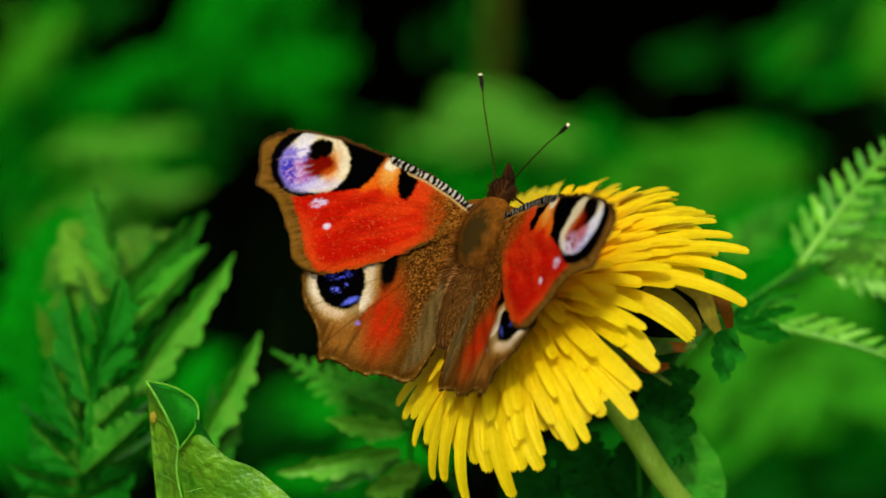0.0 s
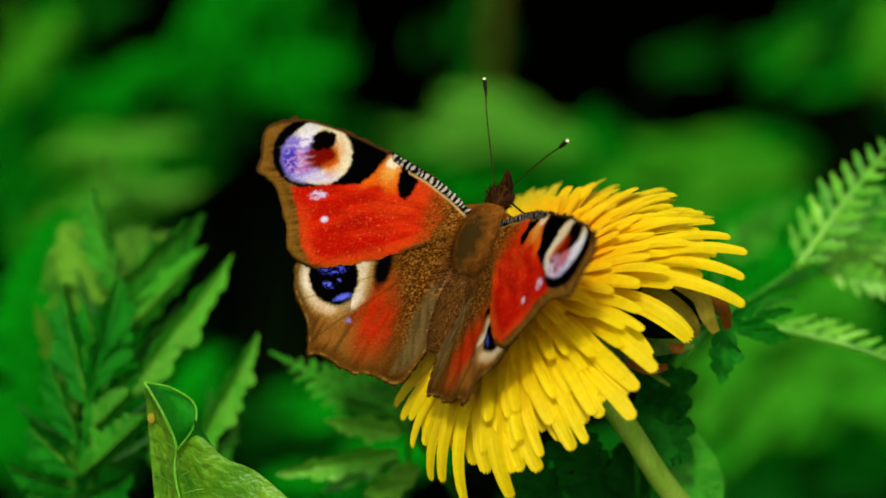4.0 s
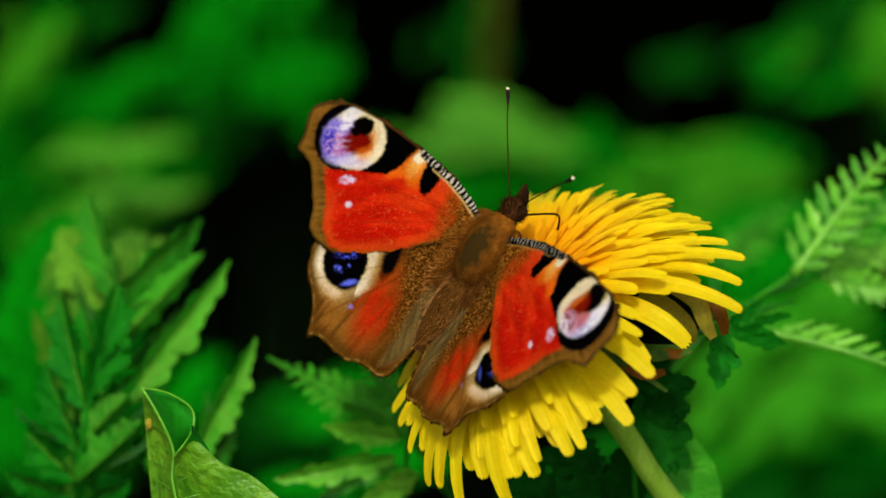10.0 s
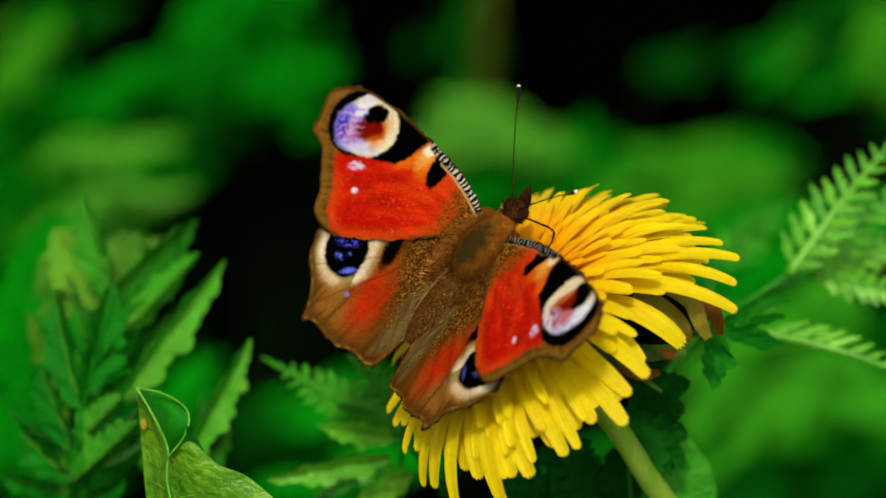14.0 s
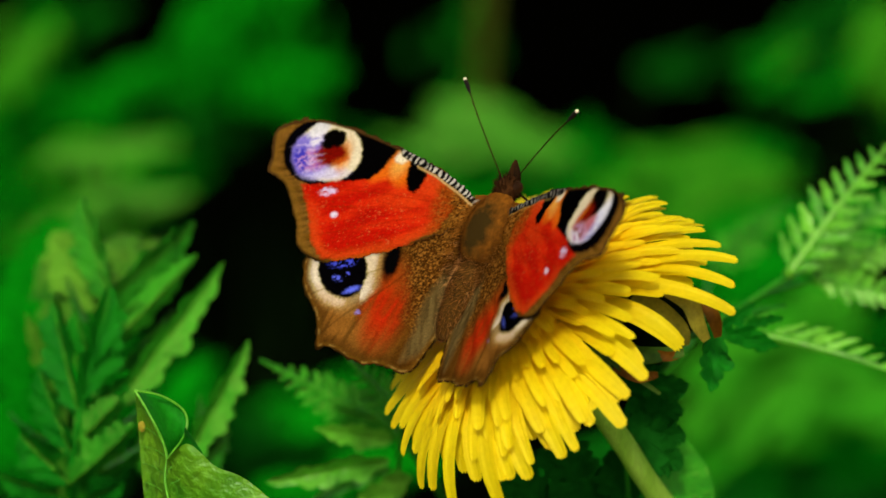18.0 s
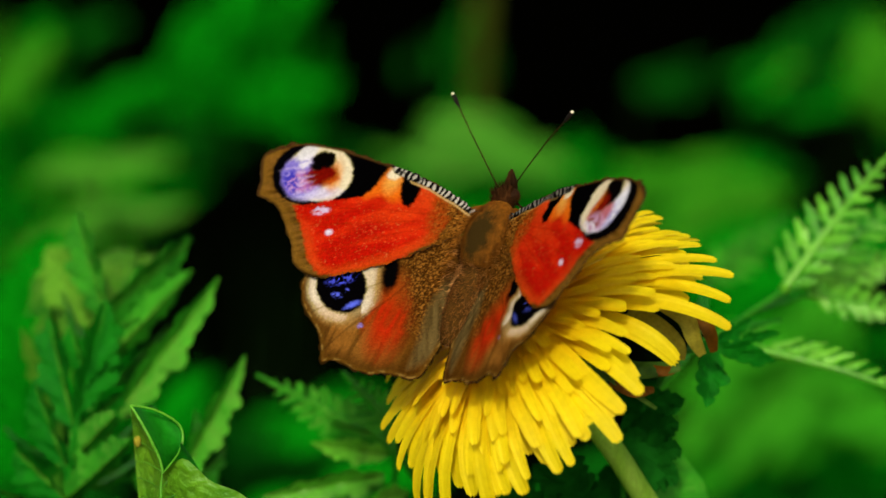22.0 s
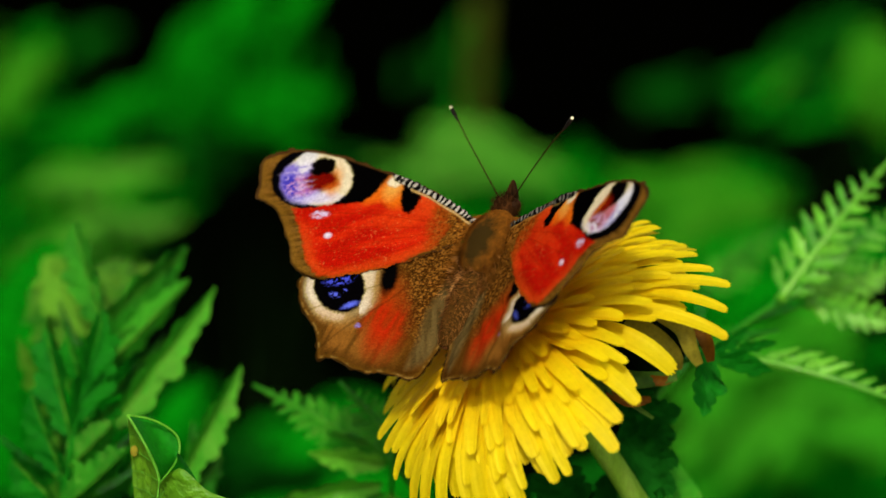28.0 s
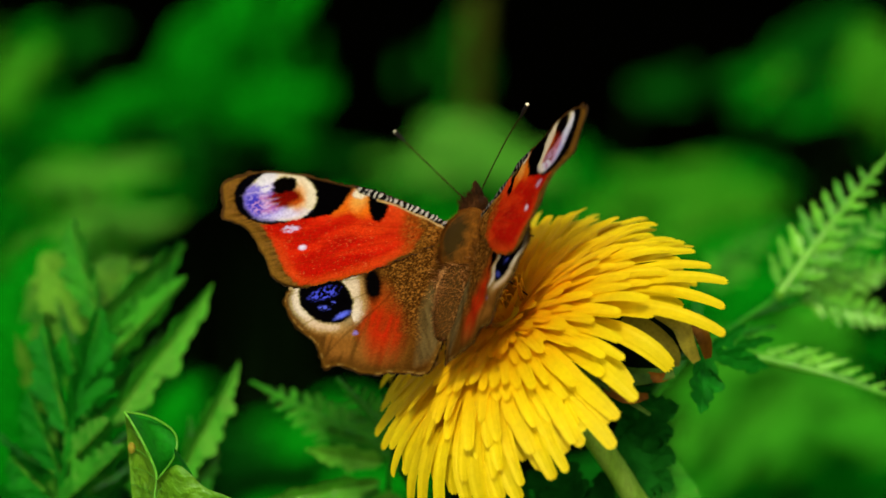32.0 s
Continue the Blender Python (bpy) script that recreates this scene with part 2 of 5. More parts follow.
def lobed(base, tip, width, face, fold=0.3, sag=0.04, lobes=6, depth=0.4, relief=0.3, seed=0):
    """A leaflet cut into rounded lobes that point forwards, each one bulging between the veins, folded along its midrib."""
    a, b = Vector(base), Vector(tip)
    along = (b - a)
    length = along.length
    along.normalize()
    up = Vector(face).normalized()
    up = (up - along * up.dot(along)).normalized()
    side = along.cross(up)
    per = 7
    n = lobes * per
    cols = (-1, -0.8, -0.5, -0.22, -0.05, 0, 0.05, 0.22, 0.5, 0.8, 1)
    verts, faces = [], []
    for i in range(n + 1):
        s = i / n
        w0 = width / 2 * ((s + 0.02) ** 0.5 * (1.005 - s) ** 0.95 / 0.39)
        mid = a + along * (length * s) - up * (sag * length * s * s)
        for k, c in enumerate(cols):
            ph = s * lobes + (0.5 if c < 0 else 0.0) * 0.6 + 0.13 * math.sin(seed + 3 * s)
            f = ph % 1.0
            size = 1 + 0.22 * math.sin(seed * 1.7 + math.floor(ph) * 2.4 + (1.3 if c < 0 else 0))
            cut = 1 - depth * (1 - math.sin(math.pi * min(1, f * 1.02)) ** 0.55) if s < 0.985 else 0.6
            w = w0 * size * cut
            r = abs(c)
            lift = fold * r * w + relief * (width / lobes) * math.sin(math.pi * f) * r * (1.2 - r) + 0.06 * w * math.sin(s * 19 + seed + k)
            verts.append(mid + side * (c * w) + up * lift + along * (0.6 * w0 * r * r + 0.1 * w * r))
    m = len(cols)
    for i in range(n):
        for k in range(m - 1):
            p = i * m + k
            faces.append((p, p + 1, p + m + 1, p + m))
    return verts, faces


FACE = Vector((-0.1, -0.65, 0.75))


def rooted(ob, foot, spread=30.0, radius=0.35, material=None, via=()):
    """The hidden lower stalk of a leaf, from its foot back and down into the soil."""
    f = Vector(foot)
    last = via[-1] if via else f
    low = Vector((last.x + RNG.uniform(-spread, spread), last.y + 60 + RNG.uniform(0, 40), -6))
    rest = [last.lerp(low, 0.35) + Vector((0, 22, 10)), low]
    part("leaf_stalk", tube(curve([f] + list(via) + rest, 24), radius, 6), material or LEAF, ob)


def compound_leaf(name, label, group, spine, leaflets, material, back, width, teeth=6, depth=0.35, relief=0.45):
    """A stalk along the spine and lobed leaflets, each from a foot to a tip, turned aside by some degrees and folded."""
    pts = [grid(x, y, back + z) for x, y, z in spine]
    ob = thing(name, pts[0], label, "leaf", group)
    part("stalk", tube(curve(pts, 14), [0.8 - 0.045 * i for i in range(14)], 7), material, ob)
    rooted(ob, pts[0])
    for x0, y0, x1, y1, dz, w, turn, fold, *own in leaflets:
        a, b = grid(x0, y0, back), grid(x1, y1, back + dz)
        along = (b - a).normalized()
        across = along.cross(BACK).normalized()
        face = radians(turn + RNG.uniform(-6, 6))
        f = -BACK * math.cos(face) - across * math.sin(face)
        leaflet = part("leaflet", lobed(a, b, width * w, f, fold, 0.06, teeth, depth, relief, RNG.uniform(0, 6)), own[0] if own else material, ob)
        if back < 100:
            rib = [a.lerp(b, s) - f * (0.04 * (b - a).length * s * s - 0.08) for s in (0, 0.25, 0.5, 0.75, 0.97)]
            part("midrib", tube(rib, [0.22, 0.18, 0.14, 0.1, 0.05], 5), LEAF_LIT, leaflet, "pale midrib")
    return ob


def frond(name, label, foot, tip, back, dz, pairs, length, material, face=FACE, group="fern fronds", lean=0.55, upper=1.0, lower=1.0, width=0.36, via=()):
    """A feathery frond: a stalk and two rows of narrow leaflets that get shorter to its end."""
    a, b = grid(*foot, back), grid(*tip, back + dz)
    along = (b - a).normalized()
    up = Vector(face).normalized()
    up = (up - along * up.dot(along)).normalized()
    side = along.cross(up)
    ob = thing(name, a, label, "fern frond", group)
    mid = a.lerp(b, 0.5) + up * (b - a).length * 0.05
    line = curve([a, mid, b], pairs * 2 + 3)
    part("stalk", tube(line, [0.75 * (1 - 0.8 * i / len(line)) + 0.1 for i in range(len(line))], 6), material, ob)
    rooted(ob, a, via=[grid(*v) for v in via])
    for i in range(pairs):
        s = (i + 0.6) / pairs
        p = line[1 + i * 2]
        l = length * (1 - s) ** 0.6 * (0.55 + 0.45 * min(1, s * 5))
        for sgn, k in ((1, upper), (-1, lower)):
            if k <= 0:
                continue
            d = (side * sgn + along * lean + up * RNG.uniform(0.1, 0.35)).normalized()
            turned = up + side * (RNG.uniform(-0.2, 0.2) + (0.25 if sgn < 0 else 0.1))
            part("leaflet", lobed(p, p + d * l * k * RNG.uniform(0.86, 1.1), l * width, turned, 0.35, 0.08, 5, 0.34, 0.35, RNG.uniform(0, 6)), material, ob)
    return ob


def left_plants():
    # two feathery leaves, one before the other: each leaflet by foot, tip, depth, breadth, turn and fold
    compound_leaf("compound_leaf", "feathery green leaf, its long folded leaflets half in the sun", "compound leaves",
                  [(150, 915, 10), (170, 780, 4), (200, 640, 0), (208, 520, 0), (190, 450, 0)],
                  [(214, 712, 414, 458, 6, 1.05, 22, 0.75), (206, 604, 366, 442, 10, 1.0, 22, -0.75), (196, 528, 368, 390, 14, 1.55, 48, 0.25), (206, 520, 146, 338, 8, 1.5, -44, 0.4),
                   (210, 650, 330, 545, 14, 1.1, 58, 0.4), (200, 570, 300, 500, 14, 1.0, 58, 0.4), (196, 610, 116, 480, 16, 0.9, -44, 0.5), (190, 770, 300, 690, 10, 0.9, 60, 0.6), (180, 830, 300, 760, 10, 0.9, 60, 0.6)],
                  LEAF, 50, 4.9, 8, 0.22, 0.25)
    compound_leaf("compound_leaf", "feathery leaf standing in front, its shade put into a deeper green", "compound leaves",
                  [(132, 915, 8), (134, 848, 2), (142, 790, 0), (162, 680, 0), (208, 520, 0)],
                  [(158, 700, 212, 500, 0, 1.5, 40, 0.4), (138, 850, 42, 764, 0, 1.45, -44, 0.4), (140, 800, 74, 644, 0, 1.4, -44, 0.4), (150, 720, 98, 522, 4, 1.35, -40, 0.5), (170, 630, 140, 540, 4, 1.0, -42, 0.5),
                   # the first two keep the lighter green, standing in for sun on them
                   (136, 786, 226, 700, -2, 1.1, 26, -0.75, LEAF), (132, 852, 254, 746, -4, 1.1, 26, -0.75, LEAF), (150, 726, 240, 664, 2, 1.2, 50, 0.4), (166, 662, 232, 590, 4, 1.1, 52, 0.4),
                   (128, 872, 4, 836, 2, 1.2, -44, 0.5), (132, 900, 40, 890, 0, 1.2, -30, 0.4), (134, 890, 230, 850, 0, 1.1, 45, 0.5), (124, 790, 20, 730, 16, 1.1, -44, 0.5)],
                  LEAF_SHADED, 42, 5.0, 7, 0.3, 0.3)
    compound_leaf("compound_leaf", "olive-green leaflets, the sun on them put into a lighter green", "compound leaves",
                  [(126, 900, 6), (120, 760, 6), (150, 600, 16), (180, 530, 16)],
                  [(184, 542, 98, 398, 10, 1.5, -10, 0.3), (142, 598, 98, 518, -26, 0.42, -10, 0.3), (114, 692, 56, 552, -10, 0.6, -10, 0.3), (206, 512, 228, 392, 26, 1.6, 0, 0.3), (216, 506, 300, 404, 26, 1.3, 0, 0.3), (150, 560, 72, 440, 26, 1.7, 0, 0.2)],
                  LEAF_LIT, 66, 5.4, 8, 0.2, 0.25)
    compound_leaf("compound_leaf", "lobed leaflets catching the light beside a curled leaf", "compound leaves",
                  [(330, 915, 4), (342, 820, 0), (352, 780, 2)],
                  [(338, 812, 456, 598, 0, 1.0, 24, 0.75), (340, 850, 424, 756, 8, 0.9, 50, 0.6), (346, 800, 372, 690, 10, 0.8, 50, 0.6), (330, 860, 250, 772, 8, 1.1, -20, 0.5)],
                  LEAF, 50, 4.8, 9, 0.3, 0.35)
    compound_leaf("compound_leaf", "blurred broad green leaflets deeper in the weeds", "compound leaves",
                  [(60, 900, 0), (60, 700, 0), (110, 480, 0)],
                  [(120, 530, 110, 380, 0, 1.4, -10, 0.2), (95, 600, 40, 440, 0, 1.4, -10, 0.2), (60, 700, 6, 560, 0, 1.5, -10, 0.2), (40, 820, 8, 690, 0, 1.6, -10, 0.2), (60, 640, 20, 520, 0, 1.3, 0, 0.2)],
                  WEED, 190, 9.0, 5, 0.25)


RNG = np.random.default_rng(11)
left_plants()


def curled_leaf():
    """A broad leaf whose one half is rolled over, open to the light."""
    tip = (250, 684)
    left = [tip, (254, 730), (259, 790), (264, 850), (272, 930)]
    mid = [tip, (280, 735), (306, 796), (304, 850), (330, 960)]
    right = [tip, (298, 694), (338, 722), (338, 762), (306, 806)]
    flap = [(306, 806), (344, 778), (392, 818), (448, 842), (530, 912)]
    ob = thing("curled_leaf", grid(330, 960, 6), "fresh green broad leaf with one half rolled over", "leaf")

    def sheet(c0, c1, z0, z1, bow, n=18, m=10):
        p, q = curve([grid(x, y, z0) for x, y in c0], n), curve([grid(x, y, z1) for x, y in c1], n)
        verts = []
        for i in range(n):
            for j in range(m):
                s = j / (m - 1)
                v = p[i].lerp(q[i], s) + BACK * (bow * math.sin(math.pi * s) * min(1, i / 6))
                v += BACK * 0.35 * noise.noise(v / 2.2)
                verts.append(v)
        faces = [(i * m + j, i * m + j + 1, (i + 1) * m + j + 1, (i + 1) * m + j) for i in range(n - 1) for j in range(m - 1)]
        return verts, faces

    rooted(ob, grid(330, 950, 4), 10, 0.9)
    part("blade", sheet(left, mid, 9, 2, 1.0), LEAF_CURL, ob)
    # shade inside the roll is put in as a darker leaf green
    part("rolled_half", sheet(mid, right, 2, 7, 2.0), LEAF_SHADED, ob, "inner side of the rolled half, its shade put into a darker green")
    part("flap", sheet([(306, 806), (300, 835), (306, 862), (318, 900), (340, 960)], flap, 3, -3, -1.5), LEAF_CURL, ob, "light green turned-over flap")
    part("margin", tube(curve([grid(x, y, z) for (x, y), z in zip(right, (3, 5, 6.6, 6, 2.5))], 24), 0.16, 6), LEAF_FERN, ob, "pale leaf margin")
    # the same darker green stands in for shade out here
    part("outer_side", sheet([(306, 806), (322, 792), (336, 770), (338, 750)], [(344, 860), (370, 826), (372, 800), (342, 752)], 4, 8, 0.6), LEAF_SHADED, ob, "outer side of the rolled half, its shade put into a darker green")
    for x0, y0, x1, y1 in ((274, 730, 256, 716), (290, 765, 257, 748), (303, 800, 260, 782), (305, 835, 263, 812), (308, 870, 266, 846)):
        part("vein", tube(curve([grid(x0, y0, 2.6), grid((x0 + x1) / 2, (y0 + y1) / 2 - 4, 5.2), grid(x1, y1, 8.2)], 8), 0.06, 5), LEAF_FERN, ob)
    for pts in (((310, 850), (345, 838), (385, 850)), ((318, 880), (365, 872), (430, 895)), ((308, 826), (330, 806), (352, 800))):
        part("vein", tube(curve([grid(x, y, 1.0) - BACK * 1.2 for x, y in pts], 8), 0.06, 5), LEAF_FERN, ob)
    part("withered_spot", egg(grid(262, 748, 6.6), (0.55, 0.25, 0.9), 8, 10), BRACT_DRY, ob, "small brown withered spot")
    part("midrib", tube(curve([grid(x, y, 2.2) for x, y in mid], 20), 0.22, 6), LEAF_FERN, ob)


curled_leaf()


def right_fronds():
    lab = "feathery light green fern frond, slightly out of focus"
    hide = [(1335, 528, 48), (1240, 590, 46), (1160, 690, 40), (1140, 800, 42)]
    frond("fern_frond", lab, (1404, 482), (1606, 226), 52, 6, 10, 8.8, LEAF_FERN, lean=0.75, upper=0.85, lower=1.0, width=0.27, via=hide)
    frond("fern_frond", lab, (1440, 470), (1650, 300), 62, 4, 9, 7.6, LEAF_FERN, lean=0.85, lower=0.9, width=0.3, via=hide)
    frond("fern_frond", lab, (1432, 474), (1660, 420), 66, 4, 9, 7.0, LEAF_FERN, lean=0.9, lower=0.9, width=0.3, via=hide)
    frond("fern_frond", lab, (1450, 486), (1650, 540), 60, 6, 8, 5.6, LEAF_FERN, lean=0.9, width=0.4, via=hide)
    frond("fern_frond", "feathery fern frond pointing down, catching the light", (1355, 584), (1650, 672), 44, -4, 8, 8.6, LEAF_FERN, lean=1.5, upper=0, lower=1.0, width=0.2, via=hide[1:])
    frond("fern_frond", "small dark fern tip beside the flower", (1310, 560), (1400, 535), 40, 4, 6, 3.0, LEAF, lower=0.8, via=hide[1:])
    frond("fern_frond", "blurred fern frond behind the flower", (1270, 470), (1420, 345), 120, 6, 8, 7.0, LEAF, lower=0.8, via=hide[1:])


RNG = np.random.default_rng(12)
right_fronds()


def under_leaves():
    """Toothed leaves under the flower, shade painted into them, and soft fronds beside it."""
    down = Vector((0.25, -0.8, 0.1))
    ob = thing("toothed_leaf", grid(1280, 575, 22), "toothed leaf hanging beside the flower, its shade put into a darker green", "leaf")
    rooted(ob, grid(1280, 575, 22), via=[grid(1220, 600, 28), grid(1160, 690, 36), grid(1140, 800, 42)])
    part("blade", lobed(grid(1280, 562, 18), grid(1268, 688, 14), 5.0, down, 0.2, 0, 5, 0.4, 0.3, 1), LEAF_SHADED, ob)
    part("blade", lobed(grid(1285, 578, 22), grid(1392, 606, 28), 3.2, down, 0.2, 0, 4, 0.2, 0.3, 2), LEAF_SHADED, ob)
    part("blade", lobed(grid(1285, 575, 22), grid(1350, 530, 28), 2.4, down, 0.2, 0, 4, 0.35, 0.3, 3), LEAF_SHADED, ob)
    part("blade", lobed(grid(1330, 566, 26), grid(1400, 556, 32), 1.8, down, 0.2, 0, 4, 0.3, 0.3, 4), LEAF_SHADED, ob)
    ob = thing("toothed_leaf", grid(1120, 800, 20), "deeply toothed leaf behind the flower stalk, its shade put into a dark green", "leaf")
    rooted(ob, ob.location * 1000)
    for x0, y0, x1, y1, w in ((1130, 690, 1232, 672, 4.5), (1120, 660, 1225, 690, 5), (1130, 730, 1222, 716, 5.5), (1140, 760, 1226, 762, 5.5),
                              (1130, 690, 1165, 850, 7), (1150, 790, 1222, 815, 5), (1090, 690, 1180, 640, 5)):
        part("blade", lobed(grid(x0, y0, 22), grid(x1, y1, 18), w, down, 0.2, 0, 5, 0.42, 0.3, x0 + y1), LEAF_DEEP_SHADE, ob)
    ob = thing("toothed_leaf", grid(980, 900, 20), "green leaves under the flower head, their shade put into a dark green", "leaf")
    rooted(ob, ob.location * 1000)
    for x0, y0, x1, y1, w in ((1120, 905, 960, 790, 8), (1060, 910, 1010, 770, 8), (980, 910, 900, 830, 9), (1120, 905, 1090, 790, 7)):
        part("blade", lobed(grid(x0, y0, 30), grid(x1, y1, 24), w, down, 0.2, 0, 6, 0.35, 0.3, x0), LEAF_DEEP_SHADE, ob)
    compound_leaf("compound_leaf", "soft green lobed leaf half hidden by the flower", "compound leaves", [(800, 880, 20), (760, 820, 6), (700, 750, 0), (640, 700, 0)],
                  # fern and light greens here put the sun into single leaflets' colour
                  [(704, 744, 590, 716, 6, 0.7, -40, 0.5), (706, 772, 570, 752, -4, 0.75, -6, 0.7, LEAF_FERN),
                   (700, 806, 484, 850, -4, 0.8, -8, 0.8, LEAF_FERN), (704, 824, 560, 872, 4, 1.2, 50, 0.3), (730, 850, 640, 884, -2, 0.8, -6, 0.5, LEAF_LIT), (740, 836, 680, 850, -2, 0.6, -6, 0.5, LEAF_LIT)],
                  LEAF, 46, 5.0, 7, 0.3, 0.35)
    frond("fern_frond", "soft green fern frond half hidden by the flower", (720, 770), (472, 630), 52, 4, 10, 7.6, LEAF, lean=0.8, upper=0.8, width=0.4)
    frond("fern_frond", "fern frond behind the flower head", (720, 730), (625, 625), 36, 4, 7, 5.0, LEAF)
    ob = thing("grey_green_leaf", grid(1190, 905, 20), "smooth grey-green leaf beside the flower stalk", "leaf")
    rooted(ob, ob.location * 1000)
    part("blade", blade(grid(1235, 930, 24), grid(1205, 760, 34), 8.5, Vector((0.2, -0.8, 0.5)), 0.2, 0, 0, 0, 14, 0.8), LEAF, ob)


RNG = np.random.default_rng(13)
under_leaves()


# ---- the blurred weeds behind ----
def weed(label, patches, material, back):
    """A weed plant far behind: bunches of leaves, each by its middle, breadth, height, slant and number of leaves."""
    x, y = patches[0][:2]
    foot = grid(x, y, back)
    foot.z = 0
    ob = thing("weed", foot, label, "weed", "weeds behind")
    k = (500 + back) / 500 / 12.77
    for x, y, w, h, slant, count in patches:
        low = Vector((grid(x, y, back).x + RNG.uniform(-20, 20), foot.y + RNG.uniform(0, 30), -5))
        top = grid(x, y, back + 20)
        part("stalk", tube(curve([low, (low + top) / 2 + Vector((RNG.uniform(-15, 15), 20, 0)), top], 8), 1.2, 6), SHADE_STALK, ob)
        for i in range(count):
            a = RNG.uniform(0, 6.28)
            r = math.sqrt(RNG.uniform(0, 1)) * 0.75
            c, e = math.cos(radians(slant)), math.sin(radians(slant))
            u, v = r * math.cos(a) * w / 2, r * math.sin(a) * h / 2
            m = grid(x + u * c + v * e, y - u * e + v * c, back + RNG.uniform(-40, 40))
            t = radians(slant + RNG.uniform(-28, 28))
            l = RNG.uniform(0.3, 0.62) * max(w, h) * k
            d = (Vector((1, 0, 0)) * math.cos(t) + UP * math.sin(t) + BACK * RNG.uniform(-0.3, 0.3)) * (l / 2)
            part("leaf", blade(m - d, m + d, l * RNG.uniform(0.2, 0.36), Vector((-0.3 + RNG.uniform(-0.4, 0.4), -0.7, 0.7)), 0.18, 0.08, 0, 0, 10, 0.85), material, ob)
    return ob


def weeds():
    weed("tall weed with broad mid-green leaves, far out of focus", [(390, 90, 190, 220, 75, 22), (250, 140, 200, 90, 20, 12), (500, 150, 240, 110, 10, 14), (50, 300, 180, 120, 30, 10), (560, 90, 120, 160, 70, 8), (120, 160, 160, 80, 40, 8), (480, 40, 160, 90, 60, 8), (60, 200, 240, 140, 35, 14), (50, 40, 160, 120, 40, 6), (430, -20, 200, 120, 70, 10), (560, 200, 160, 80, 10, 6), (540, -30, 160, 90, 50, 6), (200, 190, 300, 80, 15, 10), (140, 235, 280, 80, 12, 12), (270, 310, 200, 50, 6, 9), (70, 370, 220, 130, 40, 14), (190, 370, 200, 60, 8, 9)], WEED, 640)
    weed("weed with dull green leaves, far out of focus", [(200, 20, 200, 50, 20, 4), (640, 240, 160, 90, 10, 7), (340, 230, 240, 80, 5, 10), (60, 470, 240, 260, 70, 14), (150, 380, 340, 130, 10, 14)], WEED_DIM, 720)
    weed("weed with long pale leaves, sun put into their colour, out of focus", [(200, 262, 250, 26, 8, 7), (240, 342, 230, 24, 2, 7), (150, 385, 150, 26, 14, 4)], WEED_SUN, 430)
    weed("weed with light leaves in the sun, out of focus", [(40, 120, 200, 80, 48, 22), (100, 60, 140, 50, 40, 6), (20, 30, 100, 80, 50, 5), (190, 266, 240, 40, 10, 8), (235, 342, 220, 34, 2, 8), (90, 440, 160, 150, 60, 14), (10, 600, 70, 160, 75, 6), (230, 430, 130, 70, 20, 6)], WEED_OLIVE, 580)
    weed("weed with pale olive leaves, sun put into their colour, out of focus", [(850, 215, 190, 120, 6, 22), (760, 240, 140, 60, 20, 6), (950, 250, 150, 100, -30, 14), (880, 260, 240, 80, 0, 8)], WEED_SUN, 620)
    weed("weed with olive leaves in the sun, out of focus", [(1130, 300, 160, 120, 10, 14), (1270, 290, 240, 110, 8, 20), (1250, 370, 240, 100, 8, 14), (1350, 330, 130, 120, 20, 10), (1390, 345, 90, 110, 60, 8)], WEED_OLIVE, 600)
    weed("weed with broad green leaves, far out of focus", [(1230, 300, 360, 130, 8, 12), (1130, 370, 260, 120, -20, 10), (1340, 270, 130, 100, 30, 7), (900, 320, 260, 90, 0, 10), (900, 360, 320, 70, 0, 6), (720, 320, 240, 100, 0, 9), (1050, 270, 100, 130, 80, 12), (1390, 92, 150, 80, 40, 6), (1375, 275, 80, 120, 80, 7), (1470, 160, 150, 50, 20, 7), (1575, 225, 50, 110, 80, 5), (1340, 350, 130, 90, 20, 8), (1540, 90, 100, 120, 70, 5), (1060, 330, 110, 160, 80, 8), (1320, 390, 200, 80, 10, 10), (826, 140, 120, 80, 60, 4)], WEED, 660)
    weed("weed with yellow-green leaves, out of focus", [(1412, 84, 80, 50, 38, 4), (1560, 130, 60, 120, 75, 8), (1600, 110, 110, 190, 75, 12), (1570, 60, 110, 150, 70, 10), (1605, 50, 80, 180, 75, 12)], WEED_OLIVE, 600)
    weed("weed with dull leaves, shade put into their dim green, out of focus", [(1150, 125, 220, 50, 15, 4), (850, 60, 130, 150, 80, 6), (1380, 100, 190, 120, 38, 8), (1450, 120, 160, 70, 30, 8), (1500, 50, 180, 140, 60, 12), (960, 310, 200, 60, 10, 5), (780, 80, 60, 120, 85, 5), (1020, 310, 120, 80, 10, 5), (1480, 0, 200, 120, 60, 5)], WEED_DIM, 740)
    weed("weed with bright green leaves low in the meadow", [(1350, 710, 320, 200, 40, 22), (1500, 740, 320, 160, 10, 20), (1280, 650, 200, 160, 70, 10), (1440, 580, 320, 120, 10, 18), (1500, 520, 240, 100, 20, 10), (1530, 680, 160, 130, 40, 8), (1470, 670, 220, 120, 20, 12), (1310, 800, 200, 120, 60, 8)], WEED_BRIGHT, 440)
    weed("weed with green leaves low in the meadow", [(1520, 590, 260, 130, 10, 8), (1420, 820, 460, 130, 0, 18), (1490, 820, 240, 110, 10, 12), (1300, 830, 240, 130, 70, 9), (1340, 430, 320, 140, 20, 20), (1480, 430, 280, 160, 30, 18), (1380, 500, 260, 120, 10, 12)], WEED, 480)
